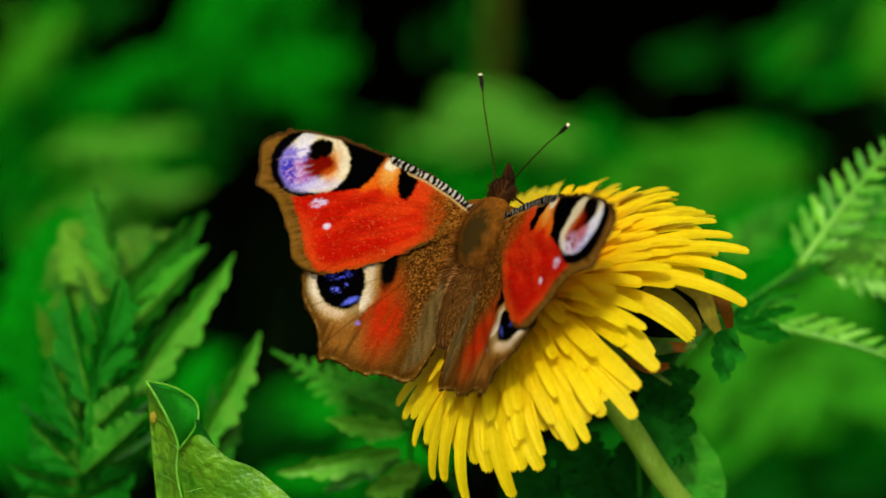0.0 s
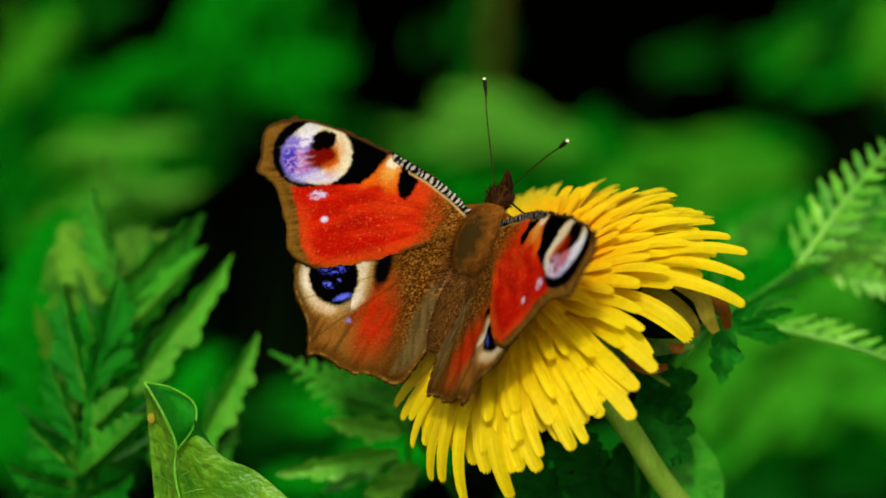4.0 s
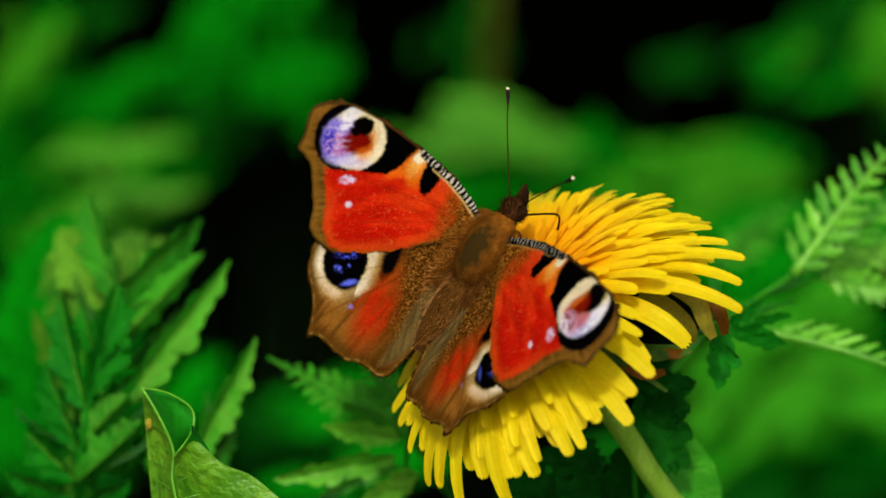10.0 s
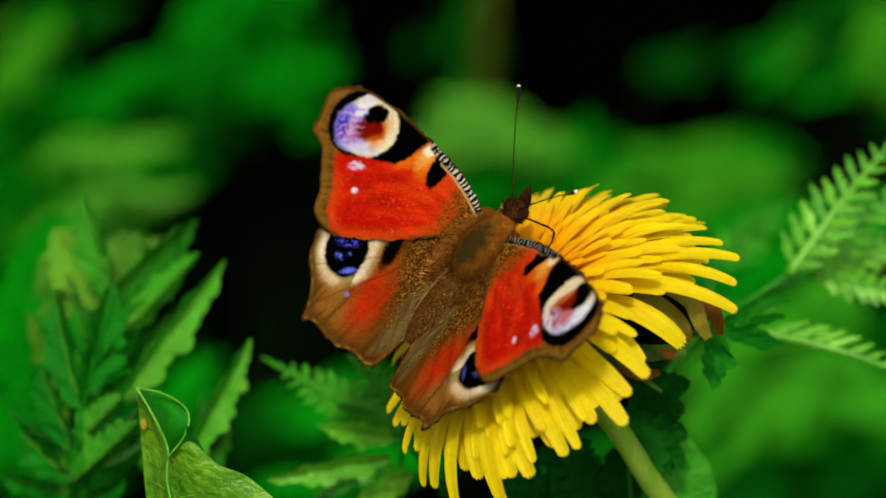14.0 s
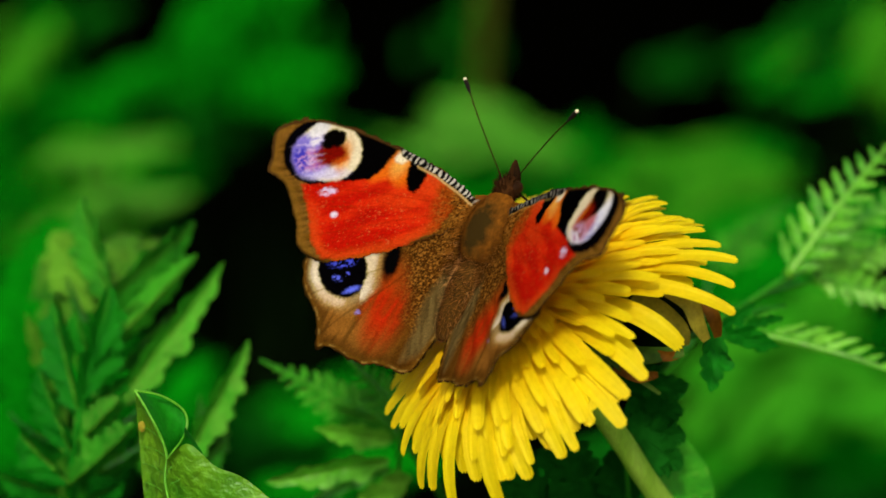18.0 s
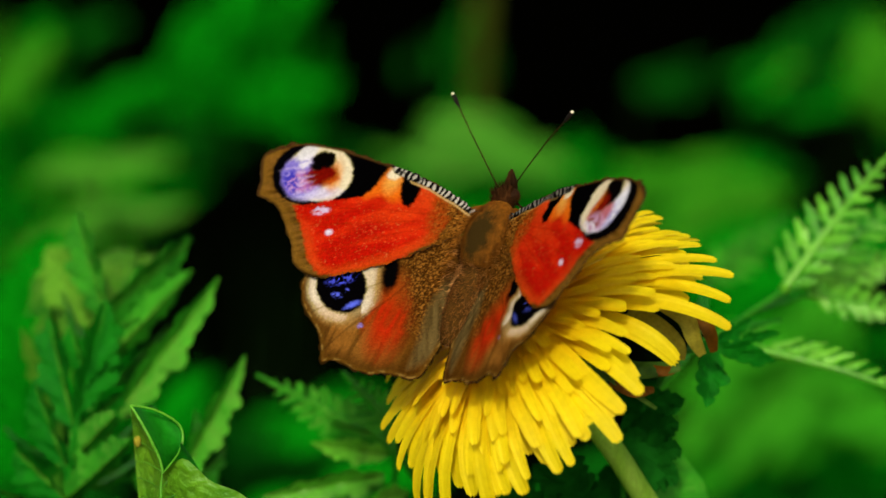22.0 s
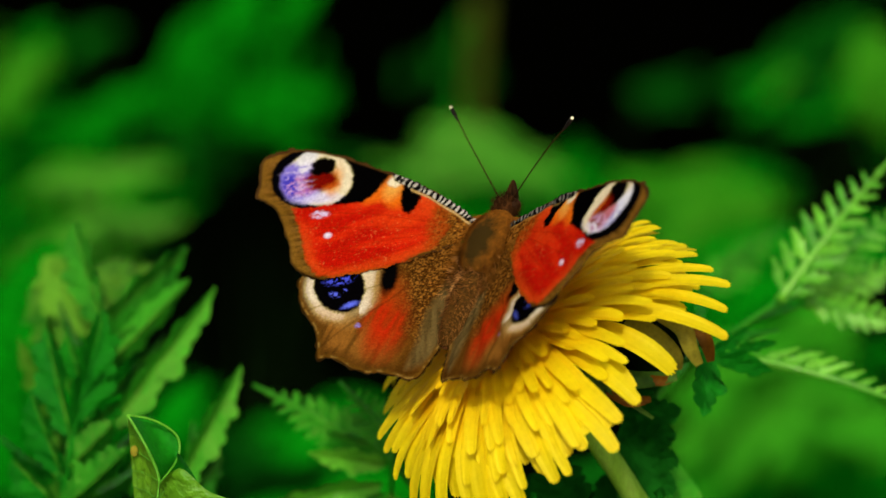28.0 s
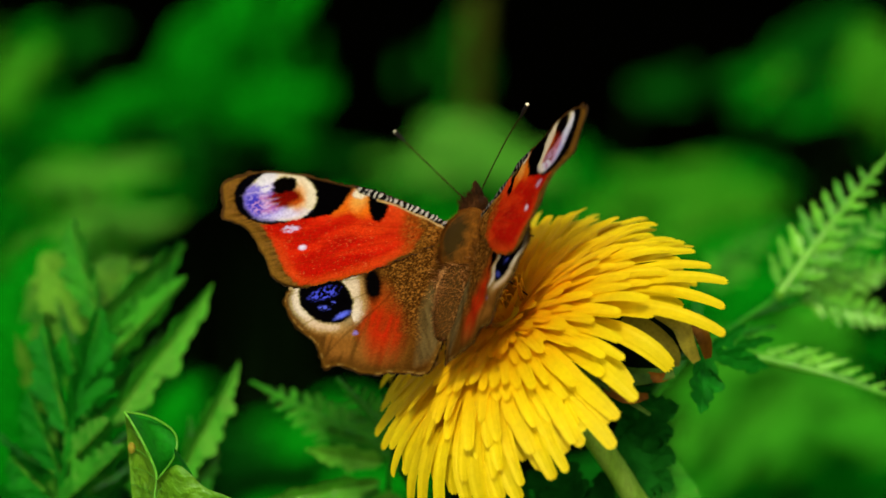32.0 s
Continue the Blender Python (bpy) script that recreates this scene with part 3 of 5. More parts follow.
    weed("weed with shaded leaves low beside the flower", [(640, 720, 200, 80, 8, 6), (600, 690, 240, 110, 20, 9), (620, 850, 320, 90, 14, 9), (330, 730, 260, 160, 50, 12), (220, 660, 200, 160, 60, 8), (30, 780, 140, 220, 70, 12), (120, 560, 240, 220, 60, 12)], WEED, 400)
    # the flower's shade on these leaves is only their dim green
    weed("weed with leaves under the flower, its shade put into their dim green", [(1010, 830, 220, 120, 20, 12), (1100, 800, 160, 140, 40, 8), (930, 880, 200, 80, 0, 8), (1060, 880, 260, 80, 10, 8)], WEED_DIM, 260)
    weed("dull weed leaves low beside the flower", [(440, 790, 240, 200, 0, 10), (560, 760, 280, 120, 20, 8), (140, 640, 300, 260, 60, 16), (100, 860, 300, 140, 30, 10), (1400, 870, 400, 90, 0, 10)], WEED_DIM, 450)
    a = thing("dry_stalk", Vector((30, 760, 0)), "dry brownish stalk standing far behind", "stalk")
    part("stalk", tube(curve([grid(860, 700, 680), grid(862, 200, 680), grid(876, -60, 680)], 10), 3.2, 8), TWIG, a)


RNG = np.random.default_rng(14)
weeds()


# ---- the dandelion ----
NORMAL = Vector((-0.586, 0, 0)) + UP * 0.80 - BACK * 0.54
NORMAL.normalize()
HEART = grid(939.5, 539, 4)
ACROSS = Vector((1, 0, 0)) - NORMAL * NORMAL.x
ACROSS.normalize()
ASIDE = NORMAL.cross(ACROSS)


def petal_shape(az, r0, h0, length, width, lift, droop, twist, cup, bend=0.0):
    """A strap petal with a blunt, toothed end and two grooves, bent along its length, from a foot on the head outwards; az in degrees."""
    n, cross = 14, 9
    az = radians(az)
    out = ACROSS * math.cos(az) + ASIDE * math.sin(az)
    p = HEART + out * r0 + NORMAL * h0
    verts, faces = [], []
    for i in range(n + 1):
        s = i / n
        mid = (i - 0.5) / n if i else 0
        el = radians(lift - droop * mid ** 1.6)
        turn = az + radians(bend) * s * s
        out = ACROSS * math.cos(turn) + ASIDE * math.sin(turn)
        side0 = NORMAL.cross(out)
        d = out * math.cos(el) + NORMAL * math.sin(el)
        up = NORMAL * math.cos(el) - out * math.sin(el)
        if i:
            p = p + d * (length / n)
        w = width / 2 * (0.42 + 0.58 * min(1, s / 0.55) ** 0.8) * (1 if s < 0.7 else 1 - 0.34 * ((s - 0.7) / 0.3) ** 2)
        a = radians(twist) * s
        side = side0 * math.cos(a) + up * math.sin(a)
        up2 = up * math.cos(a) - side0 * math.sin(a)
        for k in range(cross):
            c = k / (cross - 1) * 2 - 1
            tooth = ((0.05, -0.28, 0.10, -0.24, 0.16, -0.24, 0.10, -0.28, 0.05)[k] * width / 3 - 0.42 * c ** 4) if i == n else 0
            groove = -0.075 * width * (1 if k in (3, 5) else 0) * min(1, s * 3)
            verts.append(p + side * (c * w) + up2 * (cup * w * c * c + groove) + d * tooth)
    for i in range(n):
        for k in range(cross - 1):
            q = i * cross + k
            faces.append((q, q + 1, q + cross + 1, q + cross))
    return verts, faces


def strap(line, width):
    """A narrow hollow strap along a line, its upper side to the light."""
    verts, faces = [], []
    for i, p in enumerate(line):
        d = (Vector(line[min(i + 1, len(line) - 1)]) - Vector(line[max(i - 1, 0)])).normalized()
        side = d.cross(-BACK).normalized()
        w = width / 2 * (1 - 0.55 * (i / (len(line) - 1)) ** 3)
        for c in (-1, -0.4, 0.4, 1):
            verts.append(Vector(p) + side * (c * w) + BACK * (0.5 * w * (1 - c * c)))
    for i in range(len(line) - 1):
        for k in range(3):
            q = i * 4 + k
            faces.append((q, q + 1, q + 5, q + 4))
    return verts, faces


def dandelion():
    foot = HEART - NORMAL * 120
    ob = thing("dandelion", Vector((foot.x + 40, foot.y + 30, 0)), "open yellow dandelion on a pale green stalk", "flower")
    # the outermost petals one by one: azimuth, length, droop and sideways bend, first those over the stem, then those beyond
    low = ((350.4, 27.5, 52, 3), (347.1, 27.3, 66, -1), (335.8, 18.3, 36, -5), (337.3, 28.5, 70, 1), (338, 23.8, 56, 2), (328, 22.8, 87, -10), (312.7, 20.7, 59, -19),
           (305.5, 19.7, 20, -10), (293, 22, 51, 1), (284.5, 22.1, 49, 13), (275.7, 22.5, 60, 16), (267.6, 22.5, 68, 10), (257.8, 25.5, 76, 8), (248.1, 28.5, 80, 7), (234.4, 28.5, 74, 4),
           (221.1, 26, 66, 2), (210.7, 22.6, 52, 0), (200.5, 20.6, 42, -3), (185.2, 20.2, 50, -1), (171.9, 19.8, 48, -2))
    high = ((8, 23.2, 47, 0), (24.2, 21.2, 49, 1), (39.5, 22.2, 44, 0), (50.8, 21.4, 51, 1), (58.7, 21.5, 38, 3), (74.1, 21, 27, 11), (359, 25, 50, 0), (16, 22.5, 48, 0), (32, 21, 46, -2), (66, 20, 34, 2),
            (82, 24.5, 30, 0), (87, 25, 30, 2), (92, 26.5, 30, -2), (96, 27, 30, 0), (102, 25, 32, -3), (109, 23, 36, 2), (119, 21, 36, 0), (131, 21, 40, 3), (143, 22, 42, -2), (154, 21, 42, 2), (163, 21, 44, 0))
    between = [((p[0] + q[0]) / 2, RNG.uniform(0.41, 0.50) * (p[1] + q[1]), (p[2] + q[2]) / 2 - 8, (p[3] + q[3]) / 2) for p, q in zip(low[8:], low[9:])]
    for az, l, droop, bend in (*low, *between, *high):
        thin = 0.72 if az in (305.5, 335.8) else 1.05 if 300 < az < 330 else 0.72 if az < 90 or az > 330 else 0.82
        part("petal", petal_shape(az, 5.0, 0.0, l, thin * RNG.uniform(3.0, 3.5), 8, droop, RNG.uniform(-10, 10), RNG.uniform(-0.05, 0.15), bend), PETAL, ob)
    # the rings lie on one another like the skins of an onion: count, radius, height, length, breadth, lift
    rings = ((56, 5.0, 0.2, 22.2, 2.4, 8.5, PETAL), (60, 4.8, 0.6, 21.2, 2.25, 10, PETAL), (60, 4.6, 1.0, 19.8, 2.15, 12, PETAL), (60, 4.3, 1.4, 18.0, 2.0, 14, PETAL), (60, 4.0, 1.8, 15.6, 1.9, 17, PETAL), (60, 3.5, 2.1, 12.8, 1.8, 21, PETAL),
             (58, 3.0, 2.4, 10.4, 1.6, 26, PETAL_IN), (52, 2.3, 2.7, 8.4, 1.4, 34, PETAL_IN), (42, 1.5, 3.0, 6.2, 1.2, 48, PETAL_IN), (26, 0.7, 3.2, 4.6, 1.0, 72, PETAL_IN))
    upper, inner = [], []
    for ring, (count, r, h, l, w, lift, m) in enumerate(rings):
        droop = 55 * (l / 22.2) ** 1.6
        turn = RNG.uniform(0, 60)
        for i in range(count):
            az = (turn + 360 * (i + RNG.uniform(-0.4, 0.4)) / count) % 360
            near = 0.5 + 0.5 * math.cos(radians(az - 275))
            reach = 1.0 + 0.05 * math.cos(radians(az - 350)) - 0.04 * math.cos(radians(2 * (az - 30))) + 0.10 * max(0, math.cos(radians(az - 250))) - 0.07 * max(0, math.cos(radians(az - 185)))
            shape = petal_shape(az, r, h, l * RNG.uniform(0.84, 1.06) * reach, w * RNG.uniform(0.75, 1.15), lift + RNG.uniform(-2, 3) - 5 * max(0, math.cos(radians(az - 200))),
                                droop * (0.9 + 0.25 * near) + RNG.uniform(-6, 8), RNG.uniform(-10, 10), RNG.uniform(-0.05, 0.14), RNG.uniform(-8, 8))
            gap = 296 < az < 343      # the head gapes on this side
            if gap and RNG.uniform(0, 1) < (0.97, 0.9, 0.7, 0.45, 0.2)[min(ring, 4)]:
                continue
            if ring < 4:
                part("petal", shape, m, ob)
            else:
                (upper if m is PETAL else inner).append(shape)
    tagged(part("petal_layer", joined(*upper), PETAL, ob, "short yellow petals lying over the long ones"), kind="stuff")
    tagged(part("floret_tuft", joined(*inner), PETAL_IN, ob, "dense orange-yellow inner florets"), kind="stuff")
    styles = []
    for i in range(60):
        az, r = RNG.uniform(0, 6.28), 4.5 * math.sqrt(RNG.uniform(0, 1))
        b = HEART + NORMAL * 4.6 + (ACROSS * math.cos(az) + ASIDE * math.sin(az)) * r
        d = (NORMAL + (ACROSS * math.cos(az) + ASIDE * math.sin(az)) * r * 0.08).normalized()
        e = b + d * RNG.uniform(2.0, 3.4)
        curl = (ACROSS * RNG.uniform(-1, 1) + ASIDE * RNG.uniform(-1, 1)) * 0.9
        styles.append(tube([b, e, e + d * 0.5 + curl * 0.6, e + curl], [0.16, 0.15, 0.13, 0.1], 5))
    tagged(part("pollen_tuft", joined(*styles), STAMEN, ob, "orange curled styles in the middle"), kind="stuff")
    part("receptacle", egg(HEART - NORMAL * 2.0, (4.8, 4.8, 5.2)), PETAL_IN, ob)
    for ring, count in ((0, 15), (1, 14)):
        for i in range(count):
            az = 2 * math.pi * (i + 0.5 * ring + RNG.uniform(-0.1, 0.1)) / count
            out = ACROSS * math.cos(az) + ASIDE * math.sin(az)
            b = HEART - NORMAL * 9.5 + out * 3.4
            if ring == 0:
                e = HEART + NORMAL * 1.0 + out * 7.0
                part("bract", blade(b, e, 3.2, out, 0.12, -0.05, 0, 0, 10, 0.7), BRACT, ob)
            else:
                e = b + out * RNG.uniform(4, 6.5) - NORMAL * RNG.uniform(1, 4)
                part("bract", blade(b + NORMAL * 1.5, e, 2.4, NORMAL, 0.3, 0.25, 0, 0, 10, 0.8), BRACT, ob)
    cup = [HEART - NORMAL * k for k in (2, 5, 8, 10.5)]
    part("involucre", tube(cup, [5.6, 5.0, 4.1, 2.6], 20), BRACT, ob)
    line = [HEART - NORMAL * 7, HEART - NORMAL * 11 + Vector((0, 0, -0.5)), grid(1050, 690, 10), grid(1113, 776, 14), grid(1172, 866, 19), grid(1300, 1030, 34), grid(1390, 1260, 50)]
    end = line[-1] + Vector((28, 26, 0))
    end.z = -6
    part("stem", tube(curve(line + [(line[-1] + end) / 2 + Vector((6, 4, 10)), end], 48), [1.65] * 48, 14), STEM, ob)
    for pts, w, m, text in ((((1190, 500, 8), (1232, 530, 5), (1246, 566, 5), (1262, 596, 7)), 2.6, BRACT_DRY, "withered olive-brown bract curled down"), (((1210, 500, 9), (1258, 528, 7), (1276, 560, 7), (1282, 590, 9)), 2.3, BRACT_RED, "withered brown bract curled down"),
                            (((1130, 520, 9), (1180, 548, 7), (1214, 580, 7), (1222, 606, 9)), 3.4, BRACT_DRY, "withered olive-brown bract curled down"),
                            (((1080, 600, 6), (1140, 622, 4), (1222, 616, 6)), 2.8, BRACT, "green bract bent outwards"), (((1170, 622, 5), (1196, 624, 5), (1222, 618, 7)), 1.5, BRACT_RED, "reddish tip of a bent bract"),
                            (((1100, 640, 7), (1140, 660, 6), (1176, 656, 8)), 1.8, BRACT_RED, "reddish-brown bent bract"), (((1060, 610, 8), (1120, 650, 7), (1180, 690, 10)), 1.0, BRACT, "thin green bract")):
        part("bract", strap(curve([grid(*p) for p in pts], 10), w), m, ob, text)


def deeper_heart(material, centre, near, far):
    """The florets' yellow turns to orange towards the heart of the head."""
    nt = material.node_tree
    nodes, link = nt.nodes, nt.links.new
    tc, dist, ramp, mul = (nodes.new("ShaderNode" + k) for k in ("TexCoord", "VectorMath", "MapRange", "Mix"))
    dist.operation = "DISTANCE"
    dist.inputs[1].default_value = centre
    link(tc.outputs["Object"], dist.inputs[0])
    ramp.inputs["From Min"].default_value, ramp.inputs["From Max"].default_value = near, far
    link(dist.outputs["Value"], ramp.inputs["Value"])
    mul.data_type = "RGBA"
    mul.inputs["A"].default_value = (0.92, 0.44, 0.002, 1)
    link(ramp.outputs["Result"], mul.inputs["Factor"])
    old = nodes["Principled BSDF"].inputs["Base Color"].links[0].from_socket
    link(old, mul.inputs["B"])
    for end in (nodes["Principled BSDF"].inputs["Base Color"], nodes["Translucent BSDF"].inputs["Color"]):
        link(mul.outputs["Result"], end)


RNG = np.random.default_rng(15)
dandelion()
HEART_LOCAL = (HEART + NORMAL * 2.5) * MM - bpy.data.objects["dandelion"].location
deeper_heart(PETAL, HEART_LOCAL, 0.005, 0.022)
deeper_heart(PETAL_IN, HEART_LOCAL, -0.006, 0.016)


# ---- the butterfly ----
FORE_ROOT, HIND_ROOT = (2.0, 2.5, 1.5), (2.0, -2.5, 1.0)
# charts on which the wings are drawn: square = (u, v, 1) @ chart, u mm outwards and v mm forwards from the wing's root
FORE_CHART = np.array([[-9.9424, -7.0682], [7.3852, -10.2584], [826.72, 441.73]])
HIND_CHART = np.array([[-11.8312, -2.9662], [4.2171, -11.1924], [813.70, 492.44]])
FORE_EDGE = [(848, 374), (800, 315), (735, 258), (660, 205), (590, 168), (560, 160), (513, 170), (501, 195), (495, 220), (484, 247), (500, 264),
             (514, 285), (519, 330), (521, 360), (518, 392), (530, 415), (560, 437), (590, 442), (640, 442), (700, 438), (760, 428), (838, 412), (860, 395)]
HIND_EDGE = [(533, 492), (530, 515), (536, 545), (553, 574), (564, 600), (567, 641), (585, 641), (600, 644), (612, 648), (626, 656), (642, 660), (655, 666), (674, 663), (690, 664), (702, 668),
             (725, 675), (744, 668), (758, 650), (778, 620), (796, 592), (808, 560), (818, 530), (828, 500), (834, 462), (822, 420), (770, 398), (700, 404), (620, 430), (560, 462)]


def soft(x, w=1.0):
    return np.clip(x / w + 0.5, 0, 1)


def oval(x, y, cx, cy, rx, ry, turn=0.0, blur=3.0):
    """1 inside an oval, 0 outside, with a soft rim."""
    a = radians(turn)
    dx, dy = x - cx, y - cy
    p, q = (dx * math.cos(a) + dy * math.sin(a)) / rx, (-dx * math.sin(a) + dy * math.cos(a)) / ry
    return soft((1 - np.sqrt(p * p + q * q)) * min(rx, ry), blur)


def inside(x, y, edge):
    """The distance to a closed outline, positive inside."""
    best = np.full(x.shape, 1e9)
    hit = np.zeros(x.shape, bool)
    n = len(edge)
    for i in range(n):
        (ax, ay), (bx, by) = edge[i], edge[(i + 1) % n]
        ex, ey = bx - ax, by - ay
        t = np.clip(((x - ax) * ex + (y - ay) * ey) / (ex * ex + ey * ey + 1e-9), 0, 1)
        best = np.minimum(best, (x - ax - t * ex) ** 2 + (y - ay - t * ey) ** 2)
        if ay != by:
            cross = ((ay > y) != (by > y)) & (x < ex * (y - ay) / ey + ax)
            hit ^= cross
    return np.where(hit, 1, -1) * np.sqrt(best)


def grit(x, y, size, seed):
    """Smooth noise from 0 to 1 with grains of that size."""
    g = np.random.default_rng(seed).random((256, 256))
    u, v = x / size + 1000, y / size + 1000
    i, j = np.floor(u).astype(int), np.floor(v).astype(int)
    a, b = u - i, v - j
    a, b = a * a * (3 - 2 * a), b * b * (3 - 2 * b)
    i, j, i1, j1 = i % 256, j % 256, (i + 1) % 256, (j + 1) % 256
    return (g[i, j] * (1 - a) + g[i1, j] * a) * (1 - b) + (g[i, j1] * (1 - a) + g[i1, j1] * a) * b


def lay(c, colour, mask):
    m = np.clip(mask, 0, 1)[:, None]
    return c * (1 - m) + np.array(lin(*colour)) * m


def closed(edge, n):
    """A smooth closed line through the outline's points."""
    p = np.array(edge, float)
    out = []
    for i in range(len(p)):
        a, b, c, d = p[i - 1], p[i], p[(i + 1) % len(p)], p[(i + 2) % len(p)]
        for k in range(n):
            t = k / n
            out.append(0.5 * (2 * b + (c - a) * t + (2 * a - 5 * b + 4 * c - d) * t * t + (3 * b - a - 3 * c + d) * t ** 3))
    return [tuple(q) for q in out]


def fore_pattern(x, y, violet=1.0):
    jx, jy = x + 3 * (grit(x, y, 12, 1) - 0.5), y + 3 * (grit(x, y, 12, 2) - 0.5)
    jx, jy = jx + 3 * (grit(x, y, 3, 3) - 0.5), jy + 3 * (grit(x, y, 3, 4) - 0.5)
    edge = inside(x, y, closed(FORE_EDGE, 6))
    c = np.tile(np.array(lin(114, 78, 28)), (len(x), 1))
    c = lay(c, (138, 98, 52), 0.9 * soft(grit(x / 5, y, 5, 5) - 0.45, 0.5))
    c = lay(c, (84, 56, 22), 0.7 * soft(grit(x / 6, y, 4, 16) - 0.6, 0.3))
    c = lay(c, (84, 58, 24), soft(5 - edge, 6) * 0.9)
    c = lay(c, (140, 102, 44), soft(16 - edge, 10) * soft(edge - 5, 4) * (x < 545) * 0.6)
    c = lay(c, (40, 28, 14), soft(2.6 - edge, 3) * 0.85 * soft(560 - x, 20))
    red = inside(jx, jy, [(546, 288), (620, 286), (660, 299), (700, 286), (760, 282), (795, 318), (808, 350), (800, 385), (770, 416), (700, 434), (640, 439), (585, 437), (560, 426), (547, 396), (549, 340)])
    c = lay(c, (216, 46, 15), soft(red, 8))
    c = lay(c, (226, 84, 26), soft(red, 8) * oval(x, y, 735, 335, 60, 40, 30, 50) * 0.5)
    c = lay(c, (190, 20, 10), soft(red, 8) * soft(grit(x, y * 4, 60, 6) - 0.55, 0.3) * 0.8)
    c = lay(c, (222, 92, 30), soft(red, 8) * soft(x - 775, 60) * 0.75)
    c = lay(c, (214, 84, 26), soft(14 - red, 14) * soft(red, 8) * soft(y - 330, 60) * 0.6)
    c = lay(c, (226, 150, 84), soft(red, 8) * soft(grit(x, y, 3, 7) - 0.9, 0.08) * soft(grit(x, y, 50, 8) - 0.72, 0.15) * 0.4)
    for size, seed, colour in ((2.4, 60, (244, 170, 96)), (3.4, 61, (236, 120, 60)), (2.6, 62, (150, 22, 8))):
        c = lay(c, colour, soft(red - 4, 8) * soft(grit(x, y, size, seed) - 0.93, 0.08) * 0.35)
    # veins
    for ax, ay, bx, by in ((800, 385, 552, 330), (800, 390, 552, 385), (800, 375, 560, 290), (790, 398, 560, 432)):
        t = np.clip(((x - ax) * (bx - ax) + (y - ay) * (by - ay)) / ((bx - ax) ** 2 + (by - ay) ** 2), 0, 1)
        d = np.hypot(x - ax - t * (bx - ax), y - ay - t * (by - ay))
        c = lay(c, (168, 40, 14), soft(1.3 - d, 2) * 0.45)
    root = soft(x + 0.25 * (y - 380) + 26 * (grit(x, y, 22, 9) - 0.5) - 786, 60)
    c = lay(c, (112, 62, 18), root)
    c = lay(c, (196, 136, 72), root * soft(grit(x, y, 2.2, 10) - 0.62, 0.25) * 0.65)
    c = lay(c, (46, 28, 10), root * soft(0.3 - grit(x, y, 2.8, 11), 0.2) * 0.7)
    # hind margin
    c = lay(c, (190, 90, 28), soft(5 - np.abs(y - 442 + (x > 700) * (x - 700) * 0.1), 6) * (x > 575) * 0.7)
    # the wedge of cream and orange beside the black mark
    wedge = inside(jx, jy, [(672, 300), (706, 280), (734, 262), (752, 276), (742, 296), (730, 318), (716, 318), (700, 300)])
    c = lay(c, (232, 116, 24), soft(wedge + 6, 18))
    c = lay(c, (240, 176, 80), oval(jx, jy, 723, 288, 20, 12, -40, 16) * 0.9)
    c = lay(c, (244, 228, 190), soft(inside(jx, jy, [(716, 272), (728, 258), (744, 270), (737, 282), (726, 286), (718, 281)]), 6))
    band = inside(jx, jy, [(640, 190), (690, 218), (724, 240), (726, 254), (708, 270), (692, 286), (664, 302), (640, 300), (612, 292), (640, 262)])
    c = lay(c, (6, 5, 5), soft(band, 4))
    c = lay(c, (6, 5, 5), soft(inside(jx, jy, [(757, 268), (770, 282), (771, 300), (762, 320), (749, 336), (737, 342), (730, 334), (730, 316), (736, 294), (746, 274)]), 4))
    # the eye
    c = lay(c, (8, 7, 12), np.maximum(oval(jx, jy, 580, 231, 62, 61, 0, 4), oval(jx, jy, 568, 218, 46, 50, 30, 4)))
    ring = oval(jx, jy, 600, 234, 60, 56, 20, 4)
    c = lay(c, (238, 222, 184), ring * soft(x - 548, 40))
    c = lay(c, (148, 132, 214), oval(jx, jy, 572, 235, 39, 45, 10, 8) * soft(600 - x, 30) * violet)
    c = lay(c, (222, 212, 240), oval(jx, jy, 590, 276, 36, 10, 6, 8) * 0.8)
    c = lay(c, (232, 226, 222), oval(jx, jy, 588, 190, 22, 12, -20, 6))
    c = lay(c, (204, 140, 190), oval(jx, jy, 572, 244, 30, 20, 0, 12) * 0.9)
    c = lay(c, (206, 196, 214), oval(jx, jy, 572, 235, 39, 45, 10, 8) * (1 - violet) * soft(grit(x, y, 7, 14) - 0.35, 0.4))
    c = lay(c, (232, 186, 220), oval(jx, jy, 564, 246, 8, 5, 0, 4))
    c = lay(c, (176, 80, 120), oval(x, jy, 584, 244, 18, 16, 0, 10) * soft(grit(x * 0.15, y, 4, 42) - 0.4, 0.3) * 0.7)
    c = lay(c, (232, 168, 84), oval(jx, jy, 630, 244, 10, 28, 20, 12) * 0.6)
    c = lay(c, (232, 140, 44), oval(jx, jy, 622, 248, 13, 26, 20, 12) * 0.9)
    c = lay(c, (128, 18, 8), oval(jx, jy, 605, 240, 27, 22, 0, 9))
    c = lay(c, (240, 232, 236), oval(jx, jy, 582, 206, 16, 9, -50, 6) * soft(grit(x, y, 5, 20) - 0.25, 0.3))
    c = lay(c, (200, 90, 30), oval(jx, jy, 618, 256, 14, 6, -20, 6) * 0.8)
    c = lay(c, (10, 6, 6), np.maximum(oval(jx, jy, 615, 211, 21, 16, 10, 4), oval(jx, jy, 600, 220, 12, 9, 0, 5)))
